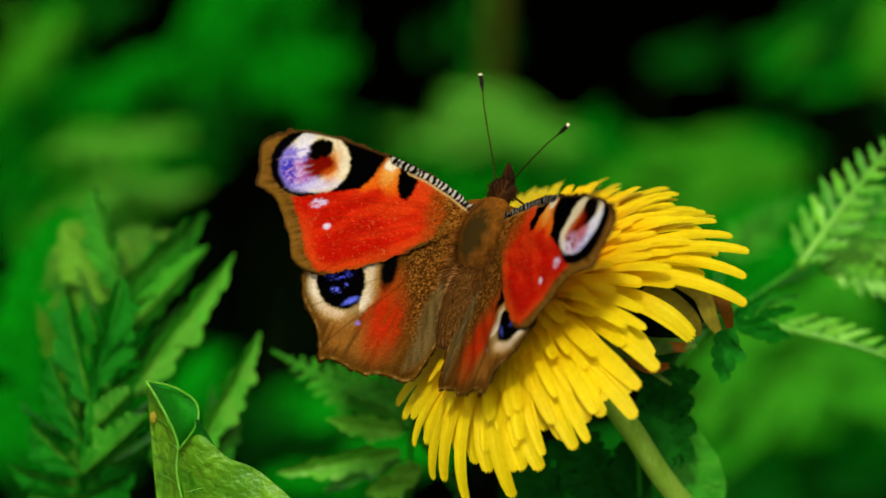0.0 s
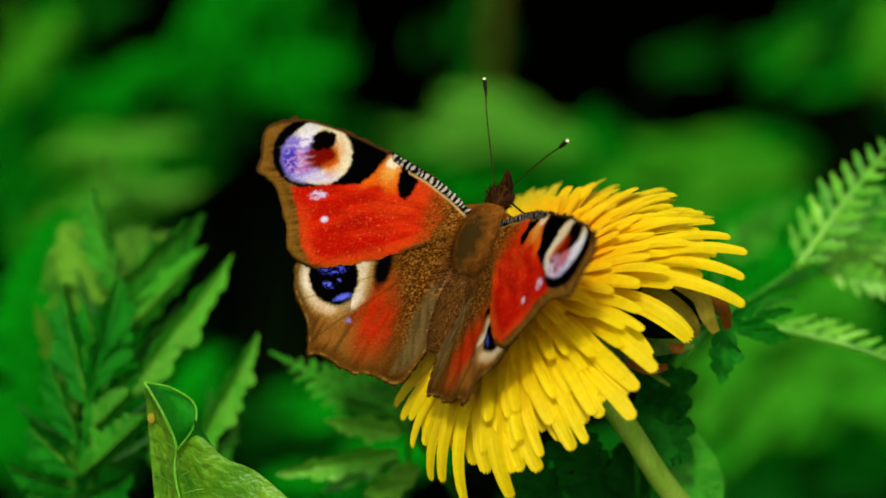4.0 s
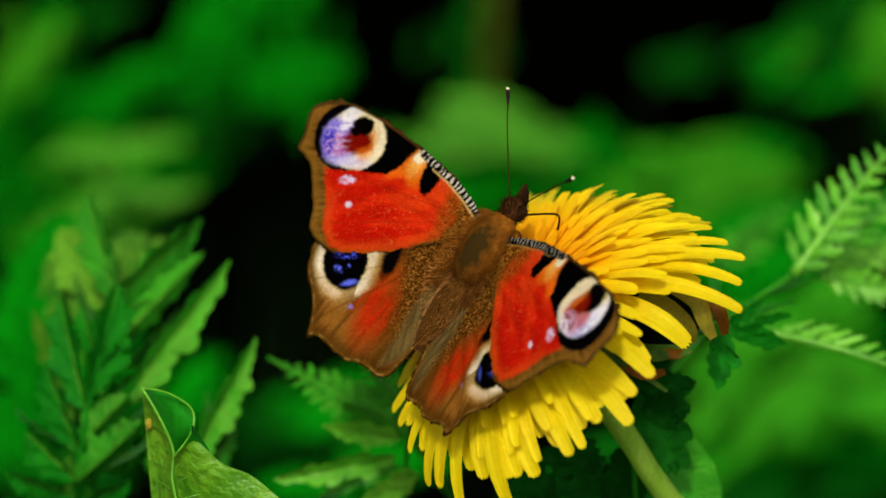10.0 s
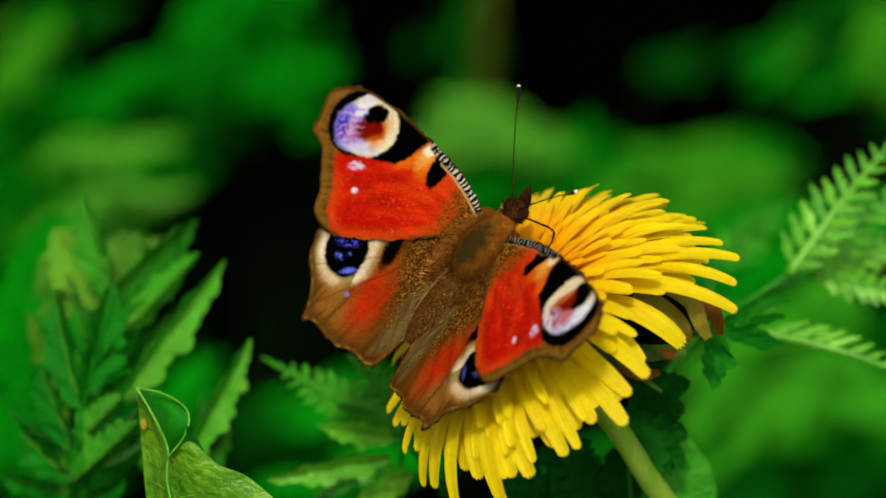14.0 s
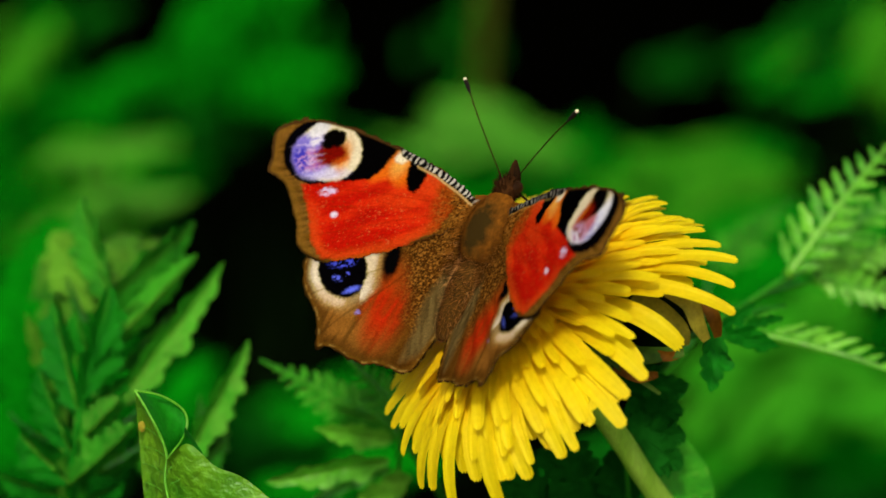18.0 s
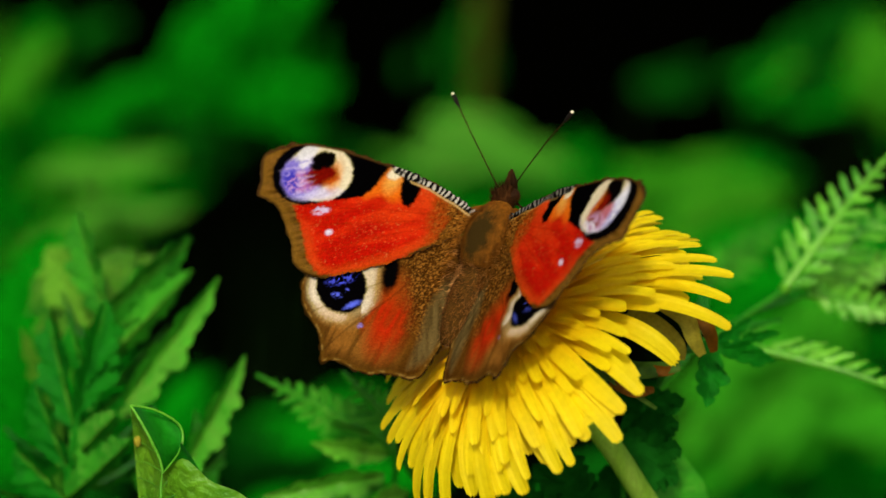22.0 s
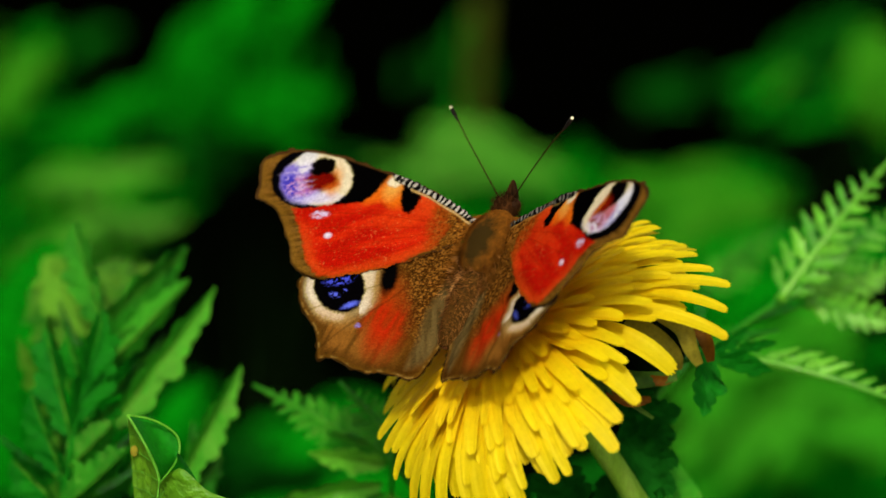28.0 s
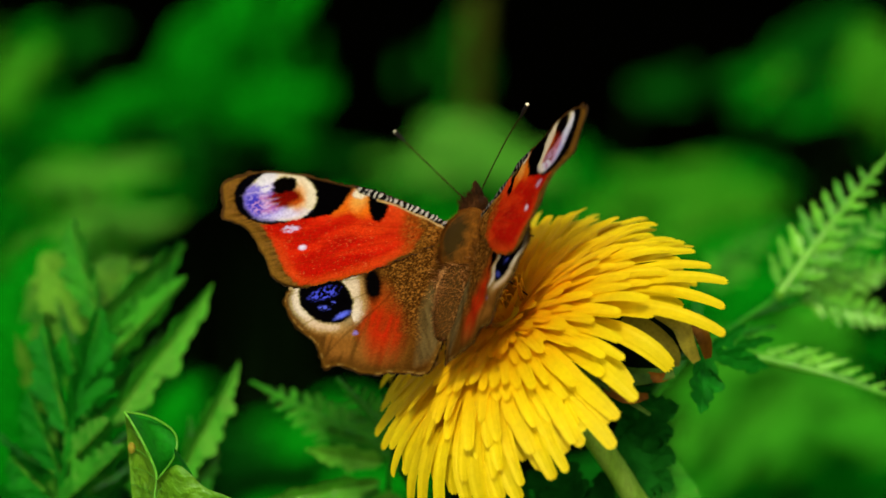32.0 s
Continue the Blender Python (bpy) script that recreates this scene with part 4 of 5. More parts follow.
    for k, row in enumerate((214, 226, 238, 250, 262)):      # pale streaks across the violet
        c = lay(c, (236, 214, 236), oval(jx, jy, 568 - 3 * abs(k - 2), row, 20, 2.6, 6 - 3 * k, 3) * soft(grit(x, y, 6, 70 + k) - 0.35, 0.3) * 0.5 * violet)
    c = lay(c, (70, 62, 200), oval(jx, jy, 562, 236, 26, 38, 0, 8) * soft(grit(x, y * 1.6, 5, 75) - 0.66, 0.2) * 0.35 * violet)
    c = lay(c, (78, 70, 190), oval(jx, jy, 549, 238, 13, 24, 0, 8) * soft(grit(x, y, 3, 12) - 0.42, 0.2) * violet)
    if violet < 1:      # the paler eye of the other wing
        disc = oval(jx, jy, 598, 233, 58, 56, 20, 4)
        c = lay(c, (10, 8, 8), oval(jx, jy, 588, 231, 66, 63, 0, 4))
        c = lay(c, (244, 226, 186), disc)
        c = lay(c, (244, 240, 244), disc * soft(584 - x, 16))
        c = lay(c, (176, 170, 222), disc * soft(582 - x, 14) * soft(y - 216, 30) * soft(grit(x, y, 5, 18) - 0.4, 0.3) * 0.8)
        c = lay(c, (206, 120, 130), oval(jx, jy, 596, 246, 34, 34, 10, 12))
        c = lay(c, (12, 7, 8), oval(jx, jy, 608, 210, 25, 31, 14, 6))
        c = lay(c, (140, 30, 12), oval(jx, jy, 610, 240, 20, 22, 10, 10))
        c = lay(c, (226, 120, 40), oval(jx, jy, 622, 244, 7, 24, 16, 8) * 0.8)
        c = lay(c, (214, 172, 206), oval(jx, jy, 586, 264, 26, 18, 6, 10) * (0.5 + 0.5 * grit(x, y, 6, 17)))
        c = lay(c, (246, 236, 244), oval(jx, jy, 586, 276, 30, 12, 6, 8) * soft(grit(x, y, 6, 19) - 0.5, 0.2))
        c = lay(c, (150, 70, 84), oval(jx, jy, 592, 262, 24, 14, 0, 8) * soft(grit(x, y, 5, 41) - 0.6, 0.2) * 0.8)
        c = lay(c, (8, 6, 8), (oval(jx, jy, 592, 233, 66, 63, 10, 4) - oval(jx, jy, 602, 232, 57, 56, 10, 4)).clip(0, 1) * soft(590 - x, 30))
    c = lay(c, (84, 58, 36), soft(6 - edge, 4) * (x < 730) * (y < 260))
    # the barred front edge
    bar = inside(x, y, [(728, 250), (860, 368), (860, 392), (840, 390), (816, 356), (782, 318), (748, 290), (728, 270)])
    along = (x - 735) * 0.7 + (y - 262) * 0.72
    stripe = soft(np.sin(along * 0.66 - bar * 0.12 + 4.5 * grit(x, y, 12, 13)) - 0.15, 0.8) * soft(grit(x, y, 5, 15) - 0.25, 0.3)
    c = lay(c, (8, 8, 8), soft(bar, 3))
    c = lay(c, (206, 198, 178), soft(bar - 1.5, 3) * stripe * (0.15 + 0.85 * violet))
    c = lay(c, (206, 168, 112), soft(2.0 - np.abs(bar + 1.5), 2) * (x > 752) * (edge > 10) * (1.0 if violet == 1 else 0.3))
    # the two lilac dots
    c = lay(c, (222, 196, 222), oval(x - 2 * jx + 2 * x, y - 2 * jy + 2 * y, 588, 309, 14, 8, -8, 5) * soft(grit(x, y, 4, 51) - 0.2, 0.3))
    c = lay(c, (238, 222, 236), oval(x, y, 593, 354, 6.5, 5, 0, 4))
    return c


def hind_pattern(x, y, blueness=1.0):
    jx, jy = x + 3 * (grit(x, y, 12, 21) - 0.5), y + 3 * (grit(x, y, 12, 22) - 0.5)
    jx, jy = jx + 3 * (grit(x, y, 3, 23) - 0.5), jy + 3 * (grit(x, y, 3, 24) - 0.5)
    edge = inside(x, y, closed(HIND_EDGE, 6))
    c = np.tile(np.array(lin(113, 70, 27)), (len(x), 1))
    c = lay(c, (150, 100, 50), oval(x, y, 610, 596, 80, 44, 20, 60))
    c = lay(c, (80, 52, 18), soft(grit(x * 0.9 + y * 0.5, y * 0.15, 6, 25) - 0.5, 0.4) * 0.6)
    c = lay(c, (72, 46, 16), soft(16 - edge, 24) * (y > 520) * 0.8)
    c = lay(c, (46, 30, 22), soft(4 - edge, 4) * (y > 480) * 0.9)
    c = lay(c, (196, 46, 16), oval(jx, jy, 690, 560, 33, 62, 18, 40) * (0.62 + 0.38 * soft(grit(x * 0.9 + y * 0.5, y * 0.15, 6, 31) - 0.45, 0.3)))
    c = lay(c, (176, 84, 30), oval(jx, jy, 700, 510, 30, 26, 10, 34) * 0.5)
    # furry root with golden scales
    root = soft(x - 0.18 * (y - 470) + 24 * (grit(x, y, 20, 26) - 0.5) - 712, 40) * soft(640 - y, 60)
    c = lay(c, (88, 52, 18), root)
    c = lay(c, (192, 132, 70), root * soft(grit(x, y, 2.0, 27) - 0.6, 0.25) * 0.6)
    c = lay(c, (44, 28, 10), root * soft(0.3 - grit(x, y, 2.8, 28), 0.2) * 0.7)
    # grey fold beside the abdomen
    fold = inside(jx, jy, [(722, 654), (744, 594), (758, 547), (780, 512), (797, 488), (830, 490), (806, 560), (770, 630)])
    c = lay(c, (118, 97, 68), soft(fold, 14))
    c = lay(c, (84, 66, 42), soft(fold, 12) * soft(grit(x * 2, y * 0.3, 14, 29) - 0.5, 0.3) * 0.7)
    # the eye and its pale ring
    ring = oval(jx, jy, 606, 508, 62, 62, 10, 16) * soft(672 - x, 16)
    c = lay(c, (236, 218, 186), ring * soft(np.maximum(618 - x, 0) + np.maximum(y - 545, 0) * 0 + (x > 640) * 24 - 4, 20))
    c = lay(c, (214, 170, 116), oval(jx, jy, 590, 560, 34, 14, 20, 18) * 0.5)
    c = lay(c, (226, 204, 166), oval(jx, jy, 657, 488, 17, 40, 6, 12))
    c = lay(c, (170, 130, 84), oval(jx, jy, 672, 500, 8, 34, 10, 10) * 0.8)
    c = lay(c, (112, 76, 30), soft(9 - edge, 8) * (y > 480))
    for k in range(9):      # veins that run out to the margin
        a = radians(140 + 14 * k)
        along, off = (x - 790) * math.cos(a) - (y - 440) * -math.sin(a), (x - 790) * -math.sin(a) - (y - 440) * -math.cos(a)
        c = lay(c, (58, 36, 12), soft(1.5 - np.abs(off + 4 * np.sin(along / 60)), 2.5) * (along > 90) * 0.35)
    c = lay(c, (150, 118, 72), soft(7 - edge, 3) * soft(edge - 4, 2) * soft(grit(x, y, 6, 50) - 0.62, 0.15) * (y > 480))
    c = lay(c, (36, 24, 10), soft(3 - edge, 3) * (y > 480) * 0.9)
    c = lay(c, (8, 6, 8), oval(jx, jy, 604, 506, 45, 50, -14, 4))
    c = lay(c, (10, 8, 8), oval(jx, jy, 692, 484, 14, 34, 12, 8))
    blue = soft(grit(x, y, 3, 30) - 0.55, 0.2) * blueness
    c = lay(c, (84, 92, 222), oval(jx, jy, 604, 494, 26, 10, -14, 6) * blue)
    c = lay(c, (104, 116, 236), oval(jx, jy, 597, 524, 9, 5, 10, 4) * blue)
    c = lay(c, (108, 122, 240), oval(jx, jy, 624, 540, 15, 4, -24, 4) * blueness)
    c = lay(c, (100, 108, 226), oval(jx, jy, 614, 514, 4, 4, 0, 3) * blue)
    c = lay(c, (150, 130, 200), oval(jx, jy, 637, 577, 5, 3, -10, 3) * blueness)
    return c


def wing(name, edge, chart, pattern, mirror, parent, place, label, step=0.125):
    """One wing: a thin plate over a fine grid, with the scales' colours in the points, ribbed by its veins."""
    line = closed(edge, 6)
    solve = np.linalg.inv(chart[:2])
    uv = (np.array(line) - chart[2]) @ solve
    lo, hi = uv.min(0) - step, uv.max(0) + step
    nu, nv = int((hi[0] - lo[0]) / step) + 1, int((hi[1] - lo[1]) / step) + 1
    U, V = np.meshgrid(lo[0] + step * np.arange(nu), lo[1] + step * np.arange(nv), indexing="ij")
    u, v = U.ravel(), V.ravel()
    d = inside(u, v, [tuple(q) for q in uv])
    keep = d + 0.36 * (grit(u, v, 0.45, 40) - 0.5) + 0.36 * (grit(u, v, 1.3, 42) - 0.5) > -step * 0.25
    num = np.full(nu * nv, -1)
    num[keep] = np.arange(keep.sum())
    idx = np.arange(nu * nv).reshape(nu, nv)
    quad = np.stack([idx[:-1, :-1], idx[1:, :-1], idx[1:, 1:], idx[:-1, 1:]], -1).reshape(-1, 4)
    quad = num[quad[keep[quad].all(1)]]
    u, v, d = u[keep], v[keep], d[keep]
    ang, far = np.arctan2(v, u + 0.5), np.hypot(u, v)
    z = 0.13 * np.sin(ang * 26) * np.clip(far / 12, 0, 1) - 0.0012 * (far - 12) ** 2 + 0.12 * np.sin(u * 0.5 + 1) + (0.06 if edge is FORE_EDGE else 0.0)
    n = len(u)
    x = -u if mirror else u
    top = np.stack([x, v, z + 0.05], 1)
    low = np.stack([x, v, z - 0.05], 1)
    if not mirror:
        faces_top, faces_low = quad, quad[:, ::-1] + n
    else:
        faces_top, faces_low = quad[:, ::-1], quad + n
    me = made(name, np.concatenate([top, low]), np.concatenate([faces_top, faces_low]), WING)
    me.materials.append(WING_UNDER)
    me.polygons.foreach_set("material_index", [0] * len(quad) + [1] * len(quad))
    chart_xy = np.stack([u, v, np.ones(n)], 1) @ chart
    rgb = 0.56 * pattern(chart_xy[:, 0], chart_xy[:, 1]) ** 1.1 * (0.8 + 0.4 * grit(u, v, 0.17, 41))[:, None]      # single scales
    rgb[:, 2] *= np.where((rgb[:, 0] > 1.6 * rgb[:, 2]) & (rgb[:, 0] < 0.3), 0.62, 1.0)      # warm browns
    at = me.color_attributes.new("tint", "FLOAT_COLOR", "POINT")
    full = np.ones((2 * n, 4), np.float32)
    full[:n, :3] = rgb
    full[n:, :3] = np.array(lin(30, 22, 16))
    at.data.foreach_set("color", full.ravel())
    ob = new(name, me)
    ob.parent = parent
    ob.location = Vector(place) * MM
    ob["label"] = label
    return ob


def bald(p):
    """The smooth patch in the middle of the back, with a ragged edge."""
    return p.z > 1.5 and math.hypot(p.x / 1.9, (p.y - 3.4) / 4.2) < RNG.uniform(0.75, 1.1)


def hairs(count, spread, length, lean, thick=0.05, without=None):
    """Short hairs on a rounded body: spread gives a foot and its normal."""
    verts, faces = [], []
    for i in range(count):
        p, nrm = spread()
        if without and without(p):
            continue
        d = (nrm * RNG.uniform(0.4, 1.0) + lean + Vector(RNG.uniform(-0.35, 0.35, 3))).normalized()
        side = d.orthogonal().normalized() * thick
        l = length * RNG.uniform(0.6, 1.2)
        k = len(verts)
        verts += [p - side, p + side, p + d * l]
        faces.append((k, k + 1, k + 2))
    return verts, faces


def on_egg(c, r, upper=True):
    def pick():
        while True:
            v = Vector(RNG.normal(0, 1, 3)).normalized()
            if not upper or v.z > -0.2:
                break
        return Vector(c) + Vector((v.x * r[0], v.y * r[1], v.z * r[2])), v
    return pick


def butterfly():
    ob = thing("butterfly", PERCH * 1000, "peacock butterfly, rust-red wings with blue eyespots, feeding on a dandelion", "butterfly")
    part("thorax", egg((0, 3.4, 1.3), (3.7, 5.9, 2.3), 22, 28), THORAX, ob, "furry brown thorax", (0, 0.65, 0))
    tagged(part("fur", joined(hairs(4200, on_egg((0, 3.4, 1.3), (3.75, 5.9, 2.25)), 1.2, Vector((0, -1.5, 0.0)), 0.035, bald),
                              hairs(2200, on_egg((2.8, 2, 1.4), (2.6, 6.2, 1.0)), 1.9, Vector((1.2, -1.4, 0.0)), 0.035),
                              hairs(2200, on_egg((-2.8, 2, 1.4), (2.6, 6.2, 1.0)), 1.9, Vector((-1.2, -1.4, 0.0)), 0.035)), FUR, ob, "brown hairs", (0, 0.65, 0)), kind="stuff")
    tagged(part("fur", joined(hairs(2600, on_egg((0, -5.0, 0.6), (2.65, 8.5, 1.95)), 0.7, Vector((0, -0.9, 0.0)), 0.045),
                              hairs(900, on_egg((3.2, -2.5, 1.1), (3.0, 6.0, 0.8)), 1.0, Vector((0.4, -0.8, 0.0)), 0.045),
                              hairs(900, on_egg((-3.2, -2.5, 1.1), (3.0, 6.0, 0.8)), 1.0, Vector((-0.4, -0.8, 0.0)), 0.045)), GOLD_HAIR, ob, "golden hairs", (0, 0.65, 0)), kind="stuff")

    part("abdomen", egg((0, -4.9, 0.5), (2.6, 8.8, 1.95), 26, 22, lambda v: v * (1 + 0.025 * math.sin(v.y * 4.4))), FUR_BACK, ob, "brown ringed abdomen", (0, 0.65, 0))
    part("head", egg((0, 10.0, 1.1), (1.7, 1.9, 1.5)), HEAD_FUR, ob, "", (0, 0.65, 0))
    tagged(part("fur", hairs(900, on_egg((0, 10.0, 1.1), (1.75, 1.95, 1.55), False), 1.0, Vector((0, 0.5, 0.2)), 0.05), HEAD_FUR, ob, "dark hairs on the head", (0, 0.65, 0)), kind="stuff")
    for s in (-1, 1):
        part("eye", egg((s * 1.35, 10.4, 1.0), (0.75, 1.0, 1.0), 12, 16), EYE_MAT, ob, "dark compound eye", (0, 0.65, 0))
        part("palp", tube(curve([(s * 0.5, 10.8, 0.4), (s * 0.55, 12.0, 0.9), (s * 0.25, 13.2, 1.6), (s * 0.1, 14.0, 2.1)], 10), [0.5, 0.55, 0.58, 0.56, 0.52, 0.46, 0.4, 0.32, 0.22, 0.08], 10), CHITIN, ob, "dark hairy palp", (0, 0.65, 0))
        for y, reach, z in ((5.5, 5.5, -6.5), (1.5, 7.0, -6.5)):
            part("leg", tube(curve([(s * 1.4, y, -0.4), (s * 3.4, y + (1.6 if y > 3 else -1.2), -1.6), (s * 5.0, y + (2.0 if y > 3 else -2.4), -4.2), (s * reach, y + (3.4 if y > 3 else -3.8), z)], 14), [0.34, 0.34, 0.32, 0.3, 0.28, 0.25, 0.22, 0.2, 0.18, 0.16, 0.15, 0.14, 0.13, 0.1], 7), CHITIN, ob, "", (0, 0.65, 0))
    pieces = {}
    for side, mirror in (("left", True), ("right", False)):
        s = -1 if mirror else 1
        pieces["fore_" + side] = wing("forewing", FORE_EDGE, FORE_CHART, fore_pattern if mirror else functools.partial(fore_pattern, violet=0.35), mirror, ob, (s * FORE_ROOT[0], FORE_ROOT[1], FORE_ROOT[2]), "rust-red forewing with a cream and violet eyespot")
        pieces["hind_" + side] = wing("hindwing", HIND_EDGE, HIND_CHART, hind_pattern if mirror else functools.partial(hind_pattern, blueness=0.45), mirror, ob, (s * HIND_ROOT[0], HIND_ROOT[1], HIND_ROOT[2]), "brown and red hindwing with a blue-black eyespot")
        a = part("antenna", tube(curve([(0, 0, 0), (0, 6, 0.25), (0, 12, 0.3), (0, 15.4, 0)], 16), [0.14, 0.11] + [0.09] * 14, 7), CHITIN, ob, "thin dark antenna with a pale-tipped club", (s * 0.8, 11.2, 1.6))
        part("club", tube([(0, 14.8, 0.05), (0, 15.4, 0), (0, 16.2, 0), (0, 17.0, 0), (0, 17.35, 0)], [0.1, 0.2, 0.32, 0.3, 0.18], 10), CLUB, a, "", (0, 0, 0))
        part("tip", egg((0, 17.35, 0), (0.24, 0.26, 0.24), 8, 10), CREAM, a, "cream tip", (0, 0, 0))
        pieces["feeler_" + side] = a
    pieces["proboscis"] = part("proboscis", tube(curve([(0, 0, 0), (1.1, 1.5, -1.7), (2.1, 2.7, -3.2), (2.35, 2.6, -4.2), (1.9, 1.2, -5.9), (1.4, -0.6, -7.4)], 20), 0.15, 7), CHITIN, ob, "thin brown proboscis bent like an elbow", (0.7, 10.8, -0.2))
    return ob, pieces


SEAT = [
    (0, 4.14, -1.27, -2.58, 52.5, -3.4, -42.2), (0.5, 4.16, -1.1, -2.61, 50, -2.6, -44.2), (1, 3.98, -1.2, -2.76, 51.7, -2.3, -43.2),
    (1.5, 4.1, -1.23, -2.61, 47.2, -0.5, -46.6), (2, 4.13, -1.28, -2.67, 47.4, -0.5, -45.8), (2.5, 4.06, -1.25, -2.84, 48.5, -0.2, -46.9),
    (3, 3.9, -1.3, -2.99, 51.1, -0.5, -45.1), (3.5, 3.59, -1.35, -3.16, 53.5, -1, -44.9), (5.5, 4.04, -1.24, -3.29, 52, 0.1, -48.1),
    (6, 3.92, -1.4, -3.09, 53, 3.6, -46.9), (6.5, 3.91, -1.62, -3.2, 53.3, 5.8, -47.2), (7, 3.93, -1.47, -3.3, 50.4, 8.6, -49.5),
    (7.5, 3.99, -1.39, -3.4, 51.6, 8.9, -49.2), (8, 4.28, -1.24, -3.24, 51.8, 8.6, -49.8), (8.5, 4.26, -0.8, -3.43, 52.6, 6.1, -51.5),
    (9, 4.21, -0.96, -3.43, 52.7, 6.4, -51.3), (9.5, 4.15, -1.01, -3.37, 54.3, 9.9, -50), (10, 4.08, -1.26, -3.28, 53.5, 12.9, -51),
    (10.5, 4.05, -1.26, -3.08, 51.4, 12.9, -53.3), (11, 3.97, -1.29, -3.18, 52.3, 13.6, -52.2), (11.5, 4.08, -1.15, -3.13, 54.3, 13.2, -51.5),
    (12, 4.08, -1.23, -3.1, 55.4, 13.2, -50.9), (12.5, 4.12, -1.07, -3.21, 54.3, 12.8, -52.5), (13, 4.32, -0.75, -3.43, 51.5, 9.3, -54.7),
    (13.5, 4.46, -0.97, -3.11, 50.5, 12.2, -56), (14, 4.26, -1.27, -2.85, 49.3, 14, -55.7), (14.5, 3.73, -1.22, -2.86, 51.6, 10.5, -51.9),
    (16.5, 5.59, -0.67, -1.68, 46.3, 1.7, -42.9), (17, 6.2, -0.53, -1.17, 41.9, 0.1, -44.8), (17.5, 6.15, -0.37, -1.33, 44.1, -1.6, -45.6),
    (18, 6.12, -0.29, -0.87, 49.6, -2.9, -42.5), (18.5, 6.41, -0.46, -0.35, 46.3, -4.2, -40.9), (19, 6.9, 0.06, -0.16, 40.1, -7.4, -44),
    (19.5, 6.81, 0.1, -0.1, 39.4, -7.5, -43.7), (20, 6.73, -0.05, -0.06, 38.6, -6.9, -43.5), (20.5, 6.63, -0.04, -0.13, 40.2, -6.5, -41.8),
    (21, 6.57, -0.19, -0.1, 42.8, -6.9, -39.4), (21.5, 6.58, -0.24, -0.09, 44.3, -6.8, -38), (22, 6.76, -0.12, 0.19, 43.8, -7.4, -37.2),
    (22.5, 7.03, 0.33, 0.91, 36.6, -7.7, -41.4), (23, 7.34, 0.41, 0.83, 34.3, -7.9, -40.2), (23.5, 7.21, 0.27, 0.67, 36.2, -7.6, -39.9),
    (24, 7.15, 0.16, 0.73, 35.8, -6.6, -39.9), (24.5, 7.16, 0.02, 0.74, 37, -7.6, -39.7), (25, 7.19, 0.38, 0.65, 40.1, -7.7, -37.7),
    (25.5, 7.23, 0.25, 0.65, 41, -8.1, -37.7), (27.5, 7.04, 0.01, 0.45, 41.8, -6.4, -35.9), (28, 7.15, 0.18, 0.51, 38.4, -8.7, -35.6),
    (28.5, 7.1, 0.13, 0.48, 39.5, -8.2, -35.7), (29, 7.07, 0.11, 0.4, 37.5, -8.7, -33.1), (29.5, 7.08, 0.68, 0.21, 39.5, -12.8, -31.1),
    (30, 6.84, 0.72, 0.24, 39.4, -15.8, -29.5), (30.5, 5.34, 0.4, 0.14, 38.1, -18.4, -27.2), (31, 4.64, 0.3, -0.09, 41.6, -19.8, -29.5),
    (31.5, 4.62, 0.75, 0.26, 38.6, -20.9, -30.8), (32, 5.02, 1.19, 0.32, 34.1, -23.7, -28.8),
]
